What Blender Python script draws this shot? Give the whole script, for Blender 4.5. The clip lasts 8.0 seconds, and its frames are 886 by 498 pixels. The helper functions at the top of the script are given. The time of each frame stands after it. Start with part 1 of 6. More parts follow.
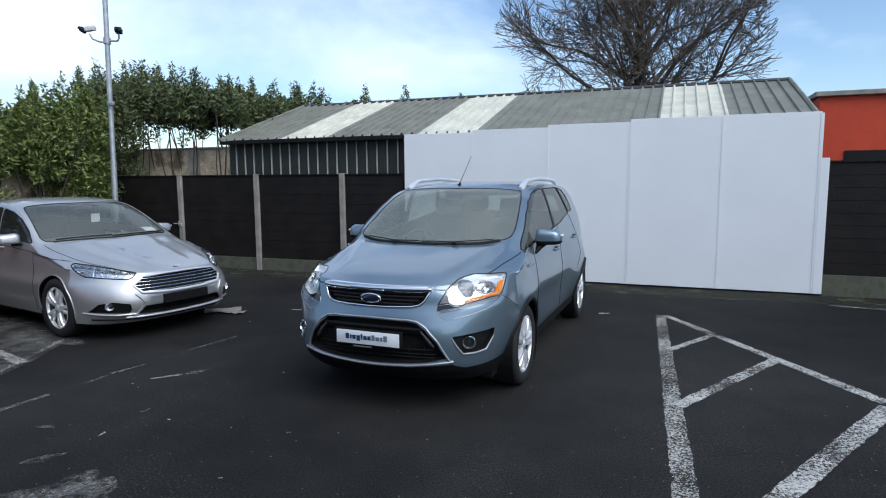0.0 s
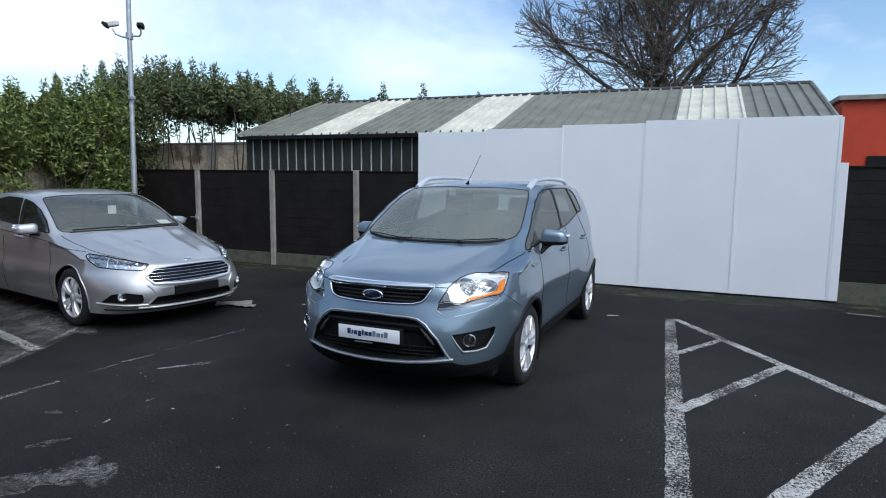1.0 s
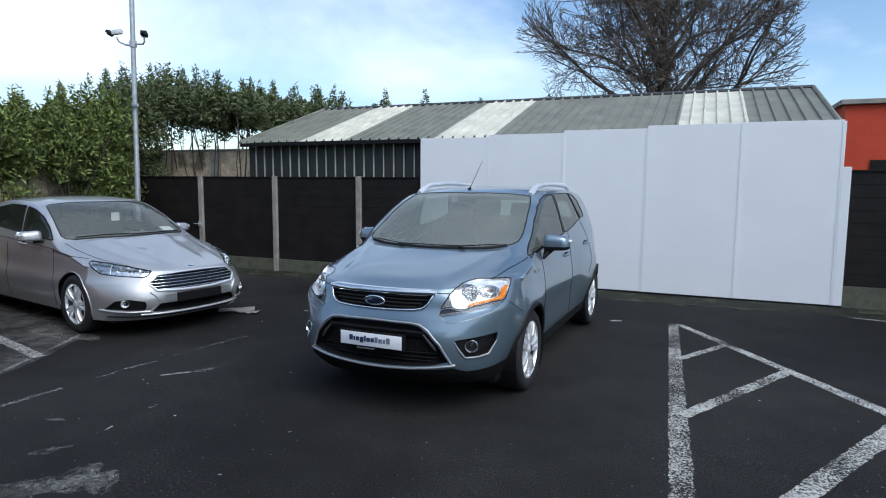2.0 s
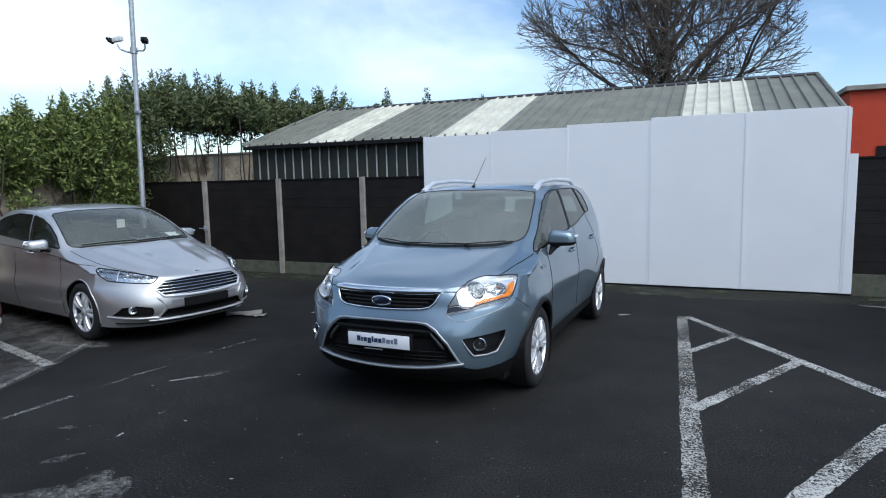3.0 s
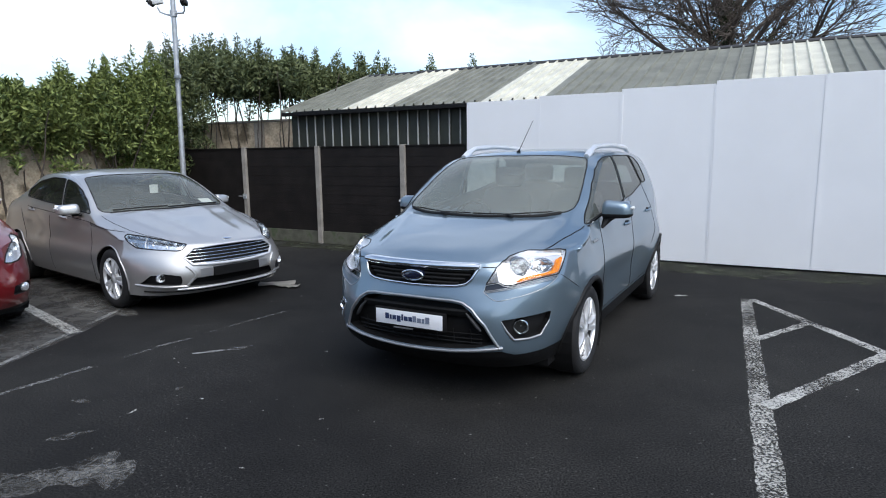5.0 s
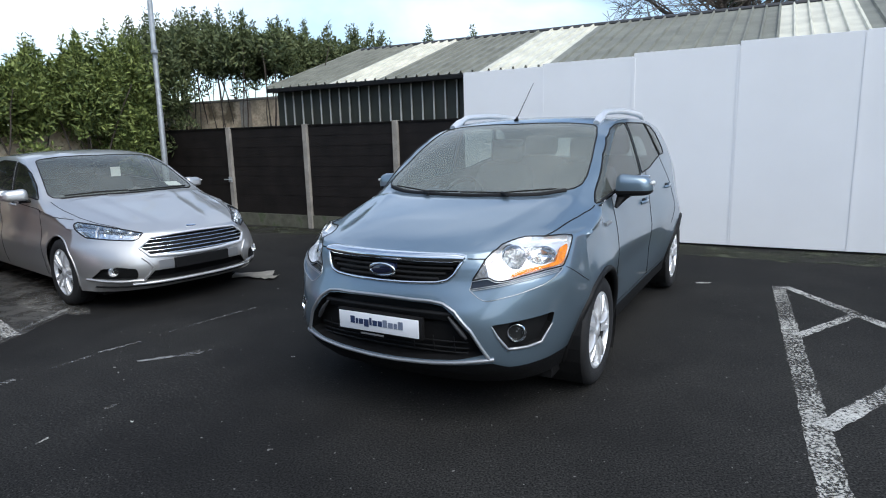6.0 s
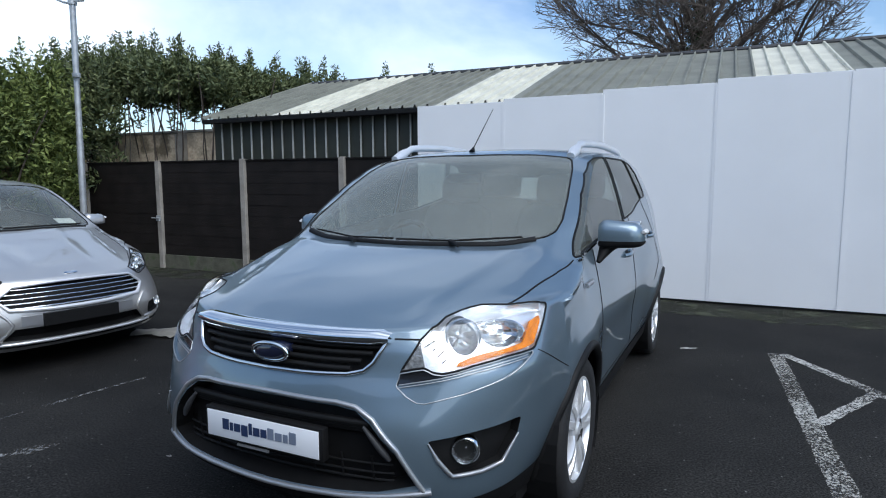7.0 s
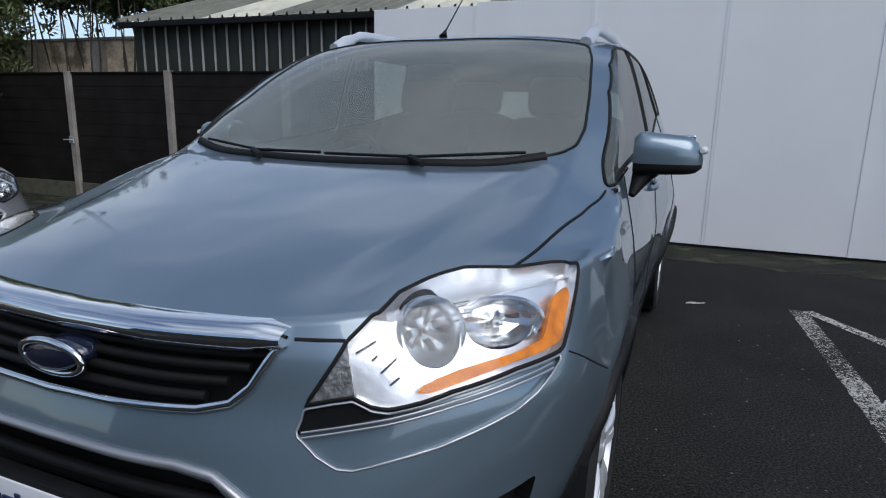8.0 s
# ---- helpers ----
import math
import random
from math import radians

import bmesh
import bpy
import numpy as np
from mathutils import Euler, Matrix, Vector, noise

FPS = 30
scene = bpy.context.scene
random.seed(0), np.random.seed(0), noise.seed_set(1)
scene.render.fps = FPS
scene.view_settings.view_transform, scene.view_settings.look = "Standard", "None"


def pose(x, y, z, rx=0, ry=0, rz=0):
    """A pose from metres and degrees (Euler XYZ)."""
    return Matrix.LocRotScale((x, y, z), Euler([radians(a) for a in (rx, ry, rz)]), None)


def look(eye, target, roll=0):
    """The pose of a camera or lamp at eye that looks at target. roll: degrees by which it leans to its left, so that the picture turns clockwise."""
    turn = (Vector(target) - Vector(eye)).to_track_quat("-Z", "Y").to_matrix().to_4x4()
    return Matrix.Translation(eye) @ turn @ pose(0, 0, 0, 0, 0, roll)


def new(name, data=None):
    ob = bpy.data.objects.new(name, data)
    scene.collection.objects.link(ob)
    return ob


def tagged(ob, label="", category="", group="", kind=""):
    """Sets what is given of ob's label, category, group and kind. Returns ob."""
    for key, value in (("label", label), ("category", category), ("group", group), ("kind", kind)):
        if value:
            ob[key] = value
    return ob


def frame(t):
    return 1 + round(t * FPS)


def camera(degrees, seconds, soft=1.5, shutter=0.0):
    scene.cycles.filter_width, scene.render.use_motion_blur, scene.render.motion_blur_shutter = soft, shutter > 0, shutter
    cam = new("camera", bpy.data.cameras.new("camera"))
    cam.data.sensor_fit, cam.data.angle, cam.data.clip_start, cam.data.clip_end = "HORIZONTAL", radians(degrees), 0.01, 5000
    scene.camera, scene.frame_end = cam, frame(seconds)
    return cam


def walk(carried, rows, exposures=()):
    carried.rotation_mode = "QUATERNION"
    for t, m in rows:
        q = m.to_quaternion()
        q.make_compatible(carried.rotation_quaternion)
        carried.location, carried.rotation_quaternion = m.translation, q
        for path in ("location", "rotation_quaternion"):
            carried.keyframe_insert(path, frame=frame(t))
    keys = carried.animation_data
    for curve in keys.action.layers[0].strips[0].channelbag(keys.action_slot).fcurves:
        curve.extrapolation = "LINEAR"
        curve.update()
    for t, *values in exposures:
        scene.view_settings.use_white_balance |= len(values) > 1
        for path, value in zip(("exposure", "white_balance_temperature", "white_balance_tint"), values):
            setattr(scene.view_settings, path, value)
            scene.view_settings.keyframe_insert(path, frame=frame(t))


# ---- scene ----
cam = camera(71.9, 8.0, soft=1.1)
PATH = [
    (0, (0.355, -0.082, 1.751), (0.243, 1.901, 1.518), -0.4),
    (0.5, (0.427, -0.09, 1.749), (0.276, 1.893, 1.539), 0.5),
    (1, (0.474, -0.091, 1.747), (0.302, 1.887, 1.51), 0.6),
    (1.5, (0.483, -0.09, 1.747), (0.303, 1.89, 1.528), 0.8),
    (3, (0.481, -0.071, 1.749), (0.281, 1.906, 1.524), -1.2),
    (3.5, (0.481, -0.057, 1.737), (0.255, 1.915, 1.493), -1.3),
    (4, (0.489, -0.044, 1.733), (0.243, 1.923, 1.474), -1.6),
    (4.5, (0.482, 0.069, 1.707), (0.184, 2.025, 1.417), -2.1),
    (5, (0.468, 0.408, 1.672), (0.125, 2.354, 1.362), -0.7),
    (5.2, (0.477, 0.522, 1.676), (0.153, 2.469, 1.355), -0.9),
    (6.3, (0.496, 1.522, 1.549), (0.105, 3.448, 1.176), -1.3),
    (6.5, (0.47, 1.723, 1.549), (0.087, 3.668, 1.282), 0.2),
    (7, (0.463, 2.229, 1.494), (0.224, 4.202, 1.267), -0.2),
    (7.5, (0.405, 2.77, 1.409), (0.106, 4.73, 1.151), 0.9),
    (7.8, (0.368, 3.111, 1.357), (0.203, 5.057, 0.928), -0.3),
    (8, (0.353, 3.295, 1.327), (0.245, 5.245, 0.895), 1.2),
]
EXPOSURES = [(0, 0.15, 6050, 8), (3.5, 0.2, 6000, 7), (4.5, 0.3, 6200, 9), (5.2, 0.4, 6350, 10), (6.5, 0.35, 6150, 7), (7, 0.15, 6000, 8), (7.5, 0.0, 6000, 9), (8, -0.28, 6300, 11)]
walk(cam, [(t, look(eye, target, roll)) for t, eye, target, roll in PATH], EXPOSURES)

# ---- light ----
world = bpy.data.worlds.new("sky")
scene.world = world
world.use_nodes = True
SUN_EL, SUN_AZ = radians(48), radians(140)
CLOUD_AT = (0.6, 0.2, 0.0)


def build_sky():
    nt = world.node_tree
    nt.nodes.clear()
    N, L = nt.nodes.new, nt.links.new
    out, bg, sky = N("ShaderNodeOutputWorld"), N("ShaderNodeBackground"), N("ShaderNodeTexSky")
    sky.sky_type, sky.sun_disc, sky.sun_elevation, sky.sun_rotation = "NISHITA", False, SUN_EL, SUN_AZ
    sky.air_density, sky.dust_density, sky.ozone_density = 1.0, 0.6, 2.0
    co, mp = N("ShaderNodeTexCoord"), N("ShaderNodeMapping")
    mp.inputs["Scale"].default_value = (1.0, 1.0, 2.2)
    mp.inputs["Location"].default_value = CLOUD_AT
    cover, shade, sep = N("ShaderNodeTexNoise"), N("ShaderNodeTexNoise"), N("ShaderNodeSeparateXYZ")
    cover.inputs["Scale"].default_value, cover.inputs["Detail"].default_value, cover.inputs["Distortion"].default_value = 1.6, 7, 0.3
    shade.inputs["Scale"].default_value, shade.inputs["Detail"].default_value = 1.1, 5
    low = N("ShaderNodeMapRange")  # cloud cover by height
    low.inputs["From Min"].default_value, low.inputs["From Max"].default_value = 0.0, 0.55
    low.inputs["To Min"].default_value, low.inputs["To Max"].default_value = -0.05, 0.11
    add = N("ShaderNodeMath")
    add.operation = "ADD"
    r1, r2, mix = N("ShaderNodeValToRGB"), N("ShaderNodeValToRGB"), N("ShaderNodeMix")
    r1.color_ramp.elements[0].position, r1.color_ramp.elements[1].position = 0.48, 0.74
    r2.color_ramp.elements[0].position, r2.color_ramp.elements[1].position = 0.40, 0.58
    r2.color_ramp.elements[0].color, r2.color_ramp.elements[1].color = (3.4, 4.0, 5.2, 1), (8.0, 8.5, 9.2, 1)
    mix.data_type = "RGBA"
    L(co.outputs["Generated"], mp.inputs["Vector"])
    L(co.outputs["Generated"], sep.inputs[0])
    L(mp.outputs["Vector"], cover.inputs["Vector"])
    L(mp.outputs["Vector"], shade.inputs["Vector"])
    L(sep.outputs["Z"], low.inputs["Value"])
    L(cover.outputs["Fac"], add.inputs[0])
    L(low.outputs["Result"], add.inputs[1])
    L(add.outputs[0], r1.inputs["Fac"])
    L(shade.outputs["Fac"], r2.inputs["Fac"])
    L(r1.outputs["Color"], mix.inputs[0])
    L(sky.outputs["Color"], mix.inputs[6])
    L(r2.outputs["Color"], mix.inputs[7])
    L(mix.outputs[2], bg.inputs["Color"])
    bg.inputs["Strength"].default_value = 0.15
    L(bg.outputs["Background"], out.inputs["Surface"])


build_sky()
sun = new("sun", bpy.data.lights.new("sun", "SUN"))
sun.data.energy, sun.data.angle, sun.data.color = 2.4, radians(52), (1.0, 0.96, 0.90)
sun.matrix_world = look((20 * math.sin(SUN_AZ), 20 * math.cos(SUN_AZ), 20 * math.tan(SUN_EL)), (0, 0, 0))
scene.view_settings.exposure = 0.0


# ---- materials ----
def mat(name, color, rough=0.5, metal=0.0, vary=0.12, scale=6.0, bump=0.0, bump_scale=60.0, coat=0.0, trans=0.0, ior=1.45, second=None, sec_at=0.55, spec=0.5, fine=0.0):
    """A surface with broad and fine variation, an optional second colour in patches and fine relief."""
    m = bpy.data.materials.new(name)
    m.use_nodes = True
    nt = m.node_tree
    b = nt.nodes["Principled BSDF"]
    N, L = nt.nodes.new, nt.links.new
    tc = N("ShaderNodeTexCoord")
    n1, n2 = N("ShaderNodeTexNoise"), N("ShaderNodeTexNoise")
    n1.inputs["Scale"].default_value, n1.inputs["Detail"].default_value = scale, 8
    n2.inputs["Scale"].default_value, n2.inputs["Detail"].default_value = bump_scale, 4
    L(tc.outputs["Object"], n1.inputs["Vector"])
    L(tc.outputs["Object"], n2.inputs["Vector"])
    ramp = N("ShaderNodeValToRGB")
    lo, hi = [max(0, c * (1 - vary)) for c in color], [min(1, c * (1 + vary)) for c in color]
    e = ramp.color_ramp.elements
    e[0].position, e[1].position = 0.3, 0.7
    e[0].color, e[1].color = (*lo, 1), (*hi, 1)
    if second:
        x = e.new(sec_at)
        x.color = (*color, 1)
        e[-1].color = (*second, 1)
        e[-1].position = min(1, sec_at + 0.12)
    L(n1.outputs["Fac"], ramp.inputs["Fac"])
    col = ramp.outputs["Color"]
    if fine:
        mx = N("ShaderNodeMix")
        mx.data_type, mx.blend_type = "RGBA", "OVERLAY"
        mx.inputs[0].default_value = fine
        L(col, mx.inputs[6])
        L(n2.outputs["Fac"], mx.inputs[7])
        col = mx.outputs[2]
    L(col, b.inputs["Base Color"])
    b.inputs["Roughness"].default_value, b.inputs["Metallic"].default_value = rough, metal
    b.inputs["Coat IOR"].default_value = 1.65
    b.inputs["Coat Weight"].default_value, b.inputs["Coat Roughness"].default_value = coat, 0.04
    b.inputs["Transmission Weight"].default_value, b.inputs["IOR"].default_value = trans, ior
    b.inputs["Specular IOR Level"].default_value = spec
    if bump:
        bp = N("ShaderNodeBump")
        bp.inputs["Strength"].default_value, bp.inputs["Distance"].default_value = bump, 0.01
        L(n2.outputs["Fac"], bp.inputs["Height"])
        L(bp.outputs["Normal"], b.inputs["Normal"])
    return m


def asphalt_mat():
    """Dark fine asphalt: aggregate, pale flecks, broad damp and dusty patches."""
    m = bpy.data.materials.new("asphalt")
    m.use_nodes = True
    nt = m.node_tree
    bs = nt.nodes["Principled BSDF"]
    N, L = nt.nodes.new, nt.links.new
    tc = N("ShaderNodeTexCoord")

    def nz(scale, detail, lo, hi, c0, c1):
        n, r = N("ShaderNodeTexNoise"), N("ShaderNodeValToRGB")
        n.inputs["Scale"].default_value, n.inputs["Detail"].default_value = scale, detail
        L(tc.outputs["Object"], n.inputs["Vector"])
        L(n.outputs["Fac"], r.inputs["Fac"])
        r.color_ramp.elements[0].position, r.color_ramp.elements[1].position = lo, hi
        r.color_ramp.elements[0].color, r.color_ramp.elements[1].color = (*c0, 1), (*c1, 1)
        return r.outputs["Color"], n.outputs["Fac"]

    def mixed(kind, fac, a, bb):
        mx = N("ShaderNodeMix")
        mx.data_type, mx.blend_type = "RGBA", kind
        mx.inputs[0].default_value = fac
        L(a, mx.inputs[6])
        L(bb, mx.inputs[7])
        return mx.outputs[2]
    broad, _ = nz(0.22, 5, 0.38, 0.66, (0.0088, 0.0087, 0.0090), (0.027, 0.0262, 0.0250))
    mid, _ = nz(2.5, 8, 0.35, 0.7, (0.88, 0.88, 0.88), (1.2, 1.2, 1.18))
    grain, gf = nz(95, 6, 0.37, 0.68, (0.26, 0.26, 0.27), (2.15, 2.15, 2.1))
    gravel, _ = nz(0.8, 5, 0.50, 0.66, (0, 0, 0), (1, 1, 1))
    stone, _ = nz(52, 2, 0.58, 0.72, (0, 0, 0), (0.05, 0.048, 0.045))
    fleck, _ = nz(34, 2, 0.715, 0.76, (0, 0, 0), (0.16, 0.16, 0.15))
    col = mixed("MULTIPLY", 1.0, broad, mid)
    col = mixed("MULTIPLY", 1.0, col, grain)
    col = mixed("ADD", 1.0, col, mixed("MULTIPLY", 1.0, gravel, stone))
    col = mixed("ADD", 1.0, col, fleck)
    L(col, bs.inputs["Base Color"])
    bs.inputs["Roughness"].default_value, bs.inputs["Specular IOR Level"].default_value = 0.85, 0.14
    bp = N("ShaderNodeBump")
    bp.inputs["Strength"].default_value, bp.inputs["Distance"].default_value = 0.7, 0.006
    L(gf, bp.inputs["Height"])
    L(bp.outputs["Normal"], bs.inputs["Normal"])
    return m


M_ASPHALT = asphalt_mat()


def worn_mat(name, color, worn, scale, lo, hi, soft=0.0):
    """A thin coat that has worn away in flecks, so that the ground shows through."""
    m = mat(name, color, 0.85, vary=0.22, scale=7, bump=0.3, bump_scale=90, fine=0.4)
    nt = m.node_tree
    bs, out = nt.nodes["Principled BSDF"], nt.nodes["Material Output"]
    N, L = nt.nodes.new, nt.links.new
    tc, n1, n2, r, mx, tr, add = (N(k) for k in ("ShaderNodeTexCoord", "ShaderNodeTexNoise", "ShaderNodeTexNoise", "ShaderNodeValToRGB", "ShaderNodeMixShader", "ShaderNodeBsdfTransparent", "ShaderNodeMath"))
    n1.inputs["Scale"].default_value, n1.inputs["Detail"].default_value, n1.inputs["Roughness"].default_value = scale, 8, 0.72
    n2.inputs["Scale"].default_value, n2.inputs["Detail"].default_value = 1.7, 3
    add.operation = "MULTIPLY_ADD"
    add.inputs[1].default_value, add.inputs[2].default_value = worn, -worn * 0.5
    L(tc.outputs["Object"], n1.inputs["Vector"])
    L(tc.outputs["Object"], n2.inputs["Vector"])
    L(n2.outputs["Fac"], add.inputs[0])
    sm = N("ShaderNodeMath")
    L(n1.outputs["Fac"], sm.inputs[0])
    L(add.outputs[0], sm.inputs[1])
    L(sm.outputs[0], r.inputs["Fac"])
    r.color_ramp.elements[0].position, r.color_ramp.elements[1].position = lo, hi
    L(r.outputs["Color"], mx.inputs[0])
    L(tr.outputs[0], mx.inputs[1])
    L(bs.outputs[0], mx.inputs[2])
    L(mx.outputs[0], out.inputs["Surface"])
    return m


M_PAINT = worn_mat("road_paint", (0.43, 0.425, 0.40), 0.42, 62, 0.42, 0.55)
M_PAINT_WORN = worn_mat("much_worn_road_paint", (0.38, 0.375, 0.35), 0.40, 62, 0.46, 0.58)
M_PAINT_OLD = worn_mat("old_road_paint", (0.22, 0.22, 0.215), 0.7, 40, 0.40, 0.60)
M_DUST = worn_mat("dusty_worn_asphalt", (0.15, 0.147, 0.138), 0.9, 24, 0.42, 0.72)
M_CHIP = mat("pale_grit", (0.16, 0.157, 0.15), 0.9, vary=0.4, scale=3)
M_BAY = worn_mat("old_grey_asphalt", (0.060, 0.058, 0.054), 0.6, 3, 0.28, 0.60)
M_MOSS = worn_mat("mossy_asphalt", (0.030, 0.034, 0.018), 0.9, 4, 0.38, 0.66)
M_PANEL = mat("white_board", (0.80, 0.81, 0.83), 0.45, vary=0.025, scale=1.2, bump=0.04, bump_scale=25)
M_FENCE = mat("dark_brown_fence", (0.0095, 0.0075, 0.0068), 0.7, vary=0.4, scale=3, bump=0.4, bump_scale=40, spec=0.3)
M_CONCRETE = mat("concrete", (0.28, 0.26, 0.23), 0.9, vary=0.25, scale=4, bump=0.4, bump_scale=70, fine=0.4)
M_MOSSY = mat("mossy_concrete", (0.10, 0.10, 0.075), 0.9, vary=0.4, scale=5, bump=0.4, bump_scale=70, second=(0.06, 0.08, 0.04), fine=0.4)
M_SHED = mat("dark_green_sheet", (0.030, 0.034, 0.027), 0.45, vary=0.2, scale=3, bump=0.1)
M_SHEDLT = mat("pale_rib_strip", (0.42, 0.42, 0.40), 0.5, vary=0.2, scale=5)
M_ROOF = mat("grey_roof_sheet", (0.19, 0.192, 0.158), 0.55, vary=0.2, scale=2.5, bump=0.1, fine=0.3)
M_ROOFLT = mat("pale_roof_sheet", (0.60, 0.585, 0.49), 0.5, vary=0.15, scale=2.5, bump=0.1, fine=0.2)
M_RED = mat("red_render", (0.52, 0.055, 0.02), 0.7, vary=0.1, scale=3, bump=0.2)
M_BLOCK = mat("old_block_wall", (0.62, 0.51, 0.37), 0.95, vary=0.35, scale=2.2, bump=0.8, bump_scale=22, second=(0.20, 0.16, 0.11), sec_at=0.52, fine=0.6)
M_STEEL = mat("galvanised_steel", (0.42, 0.44, 0.46), 0.45, metal=0.5, vary=0.15, scale=10)
M_BLACK = mat("black_plastic", (0.008, 0.008, 0.0085), 0.55, vary=0.2, scale=20, bump=0.1, bump_scale=300, spec=0.25)
M_WHITEP = mat("white_plastic", (0.7, 0.7, 0.7), 0.4, vary=0.05)
M_CARD = mat("pale_card", (0.42, 0.40, 0.36), 0.85, vary=0.2, scale=8)
M_GLOSSBLACK = mat("gloss_black_plastic", (0.008, 0.008, 0.009), 0.18, vary=0.1, coat=0.5)
M_BARK = mat("bark", (0.075, 0.06, 0.048), 0.9, vary=0.35, scale=8, bump=0.6, bump_scale=40)

M_TWIG = mat("grey_twigs", (0.115, 0.095, 0.08), 0.9, vary=0.3, scale=2, bump=0.4, bump_scale=30)


def leaf_mat(name, dark, light):
    m = mat(name, dark, 0.55, vary=0.2, spec=0.35)
    nt = m.node_tree
    b = nt.nodes["Principled BSDF"]
    g, r = nt.nodes.new("ShaderNodeNewGeometry"), nt.nodes.new("ShaderNodeValToRGB")
    r.color_ramp.elements[0].color, r.color_ramp.elements[1].color = (*dark, 1), (*light, 1)
    nt.links.new(g.outputs["Random Per Island"], r.inputs["Fac"])
    nt.links.new(r.outputs["Color"], b.inputs["Base Color"])
    b.inputs["Subsurface Weight"].default_value = 0.0
    return m


M_LEAF = leaf_mat("laurel_leaf", (0.036, 0.060, 0.016), (0.25, 0.30, 0.09))
M_LEAF2 = leaf_mat("tree_leaf", (0.034, 0.054, 0.022), (0.17, 0.195, 0.085))
M_IVY = leaf_mat("ivy_leaf", (0.012, 0.022, 0.010), (0.04, 0.055, 0.02))

M_BLUE = mat("blue_grey_metallic_paint", (0.172, 0.236, 0.292), 0.34, metal=0.60, vary=0.03, scale=300, coat=1.0)
M_SILVER = mat("silver_metallic_paint", (0.54, 0.535, 0.53), 0.42, metal=0.78, vary=0.03, scale=300, coat=1.0)
M_CARRED = mat("red_metallic_paint", (0.165, 0.007, 0.010), 0.35, metal=0.3, vary=0.04, scale=300, coat=1.0)
M_CHROME = mat("chrome", (0.80, 0.82, 0.84), 0.08, metal=1.0, vary=0.02)
M_ALLOY = mat("silver_alloy", (0.78, 0.79, 0.81), 0.32, metal=0.55, vary=0.05)
M_SATIN = mat("satin_silver", (0.42, 0.43, 0.45), 0.35, metal=0.7, vary=0.05)
M_TYRE = mat("tyre_rubber", (0.014, 0.014, 0.015), 0.75, vary=0.2, scale=15, bump=0.2, bump_scale=120)
M_TRIM = mat("interior_trim", (0.10, 0.10, 0.098), 0.8, vary=0.15, scale=10)
M_SEAT = mat("seat_cloth", (0.045, 0.046, 0.05), 0.9, vary=0.2, scale=30, bump=0.3, bump_scale=200)
M_PLATE = mat("plate_white", (0.74, 0.76, 0.80), 0.35, vary=0.03)
M_INK = mat("dark_blue_ink", (0.02, 0.035, 0.09), 0.5)
M_INK_LIGHT = mat("grey_blue_ink", (0.16, 0.19, 0.26), 0.5)
M_BADGE = mat("badge_blue", (0.008, 0.012, 0.035), 0.2, coat=1.0)
M_REFLECT = mat("silvered_reflector", (0.95, 0.955, 0.97), 0.3, metal=0.75, vary=0.04, scale=25, bump=0.12, bump_scale=45)
M_BOWL = mat("lamp_reflector", (0.78, 0.80, 0.84), 0.24, metal=1.0, vary=0.25, scale=30, bump=0.05, bump_scale=40)
M_SHROUD = mat("lamp_shroud", (0.52, 0.56, 0.62), 0.25, metal=0.8, vary=0.05)
M_MARKER = mat("grey_marker_lens", (0.20, 0.205, 0.21), 0.22, metal=0.3, vary=0.5, scale=70, bump=0.4, bump_scale=90)
M_CAP = mat("dark_grey_plastic_and_rim_shade", (0.045, 0.046, 0.05), 0.5, vary=0.1)
M_AMBER = mat("amber_lens", (0.88, 0.23, 0.004), 0.35, coat=0.0, spec=0.2, vary=0.35, scale=45, bump=0.5, bump_scale=60)


def glass_mat(name, tint, opacity):
    """Tinted glass: clear sheen over a see-through tint with a painted haze."""
    m = bpy.data.materials.new(name)
    m.use_nodes = True
    nt = m.node_tree
    nt.nodes.clear()
    N, L = nt.nodes.new, nt.links.new
    out, tr, gl, df, mx, mx2, fr = (N(k) for k in ("ShaderNodeOutputMaterial", "ShaderNodeBsdfTransparent", "ShaderNodeBsdfGlossy", "ShaderNodeBsdfDiffuse", "ShaderNodeMixShader", "ShaderNodeMixShader", "ShaderNodeLayerWeight"))
    tr.inputs["Color"].default_value = (*tint, 1)
    # grey-green diffuse veil stands in for reflected sky and dusty haze
    df.inputs["Color"].default_value = (0.36, 0.39, 0.36, 1)
    gl.inputs["Roughness"].default_value = 0.02
    fr.inputs["Blend"].default_value = 0.5
    pw, ma = N("ShaderNodeMath"), N("ShaderNodeMath")
    pw.operation, ma.operation = "POWER", "MULTIPLY_ADD"
    pw.inputs[1].default_value, ma.inputs[1].default_value, ma.inputs[2].default_value = 4.5, 0.8, 0.045
    L(fr.outputs["Facing"], pw.inputs[0])
    L(pw.outputs[0], ma.inputs[0])
    mx2.inputs[0].default_value = opacity
    L(tr.outputs[0], mx2.inputs[1])
    L(df.outputs[0], mx2.inputs[2])
    L(ma.outputs[0], mx.inputs[0])
    L(mx2.outputs[0], mx.inputs[1])
    L(gl.outputs[0], mx.inputs[2])
    L(mx.outputs[0], out.inputs["Surface"])
    return m


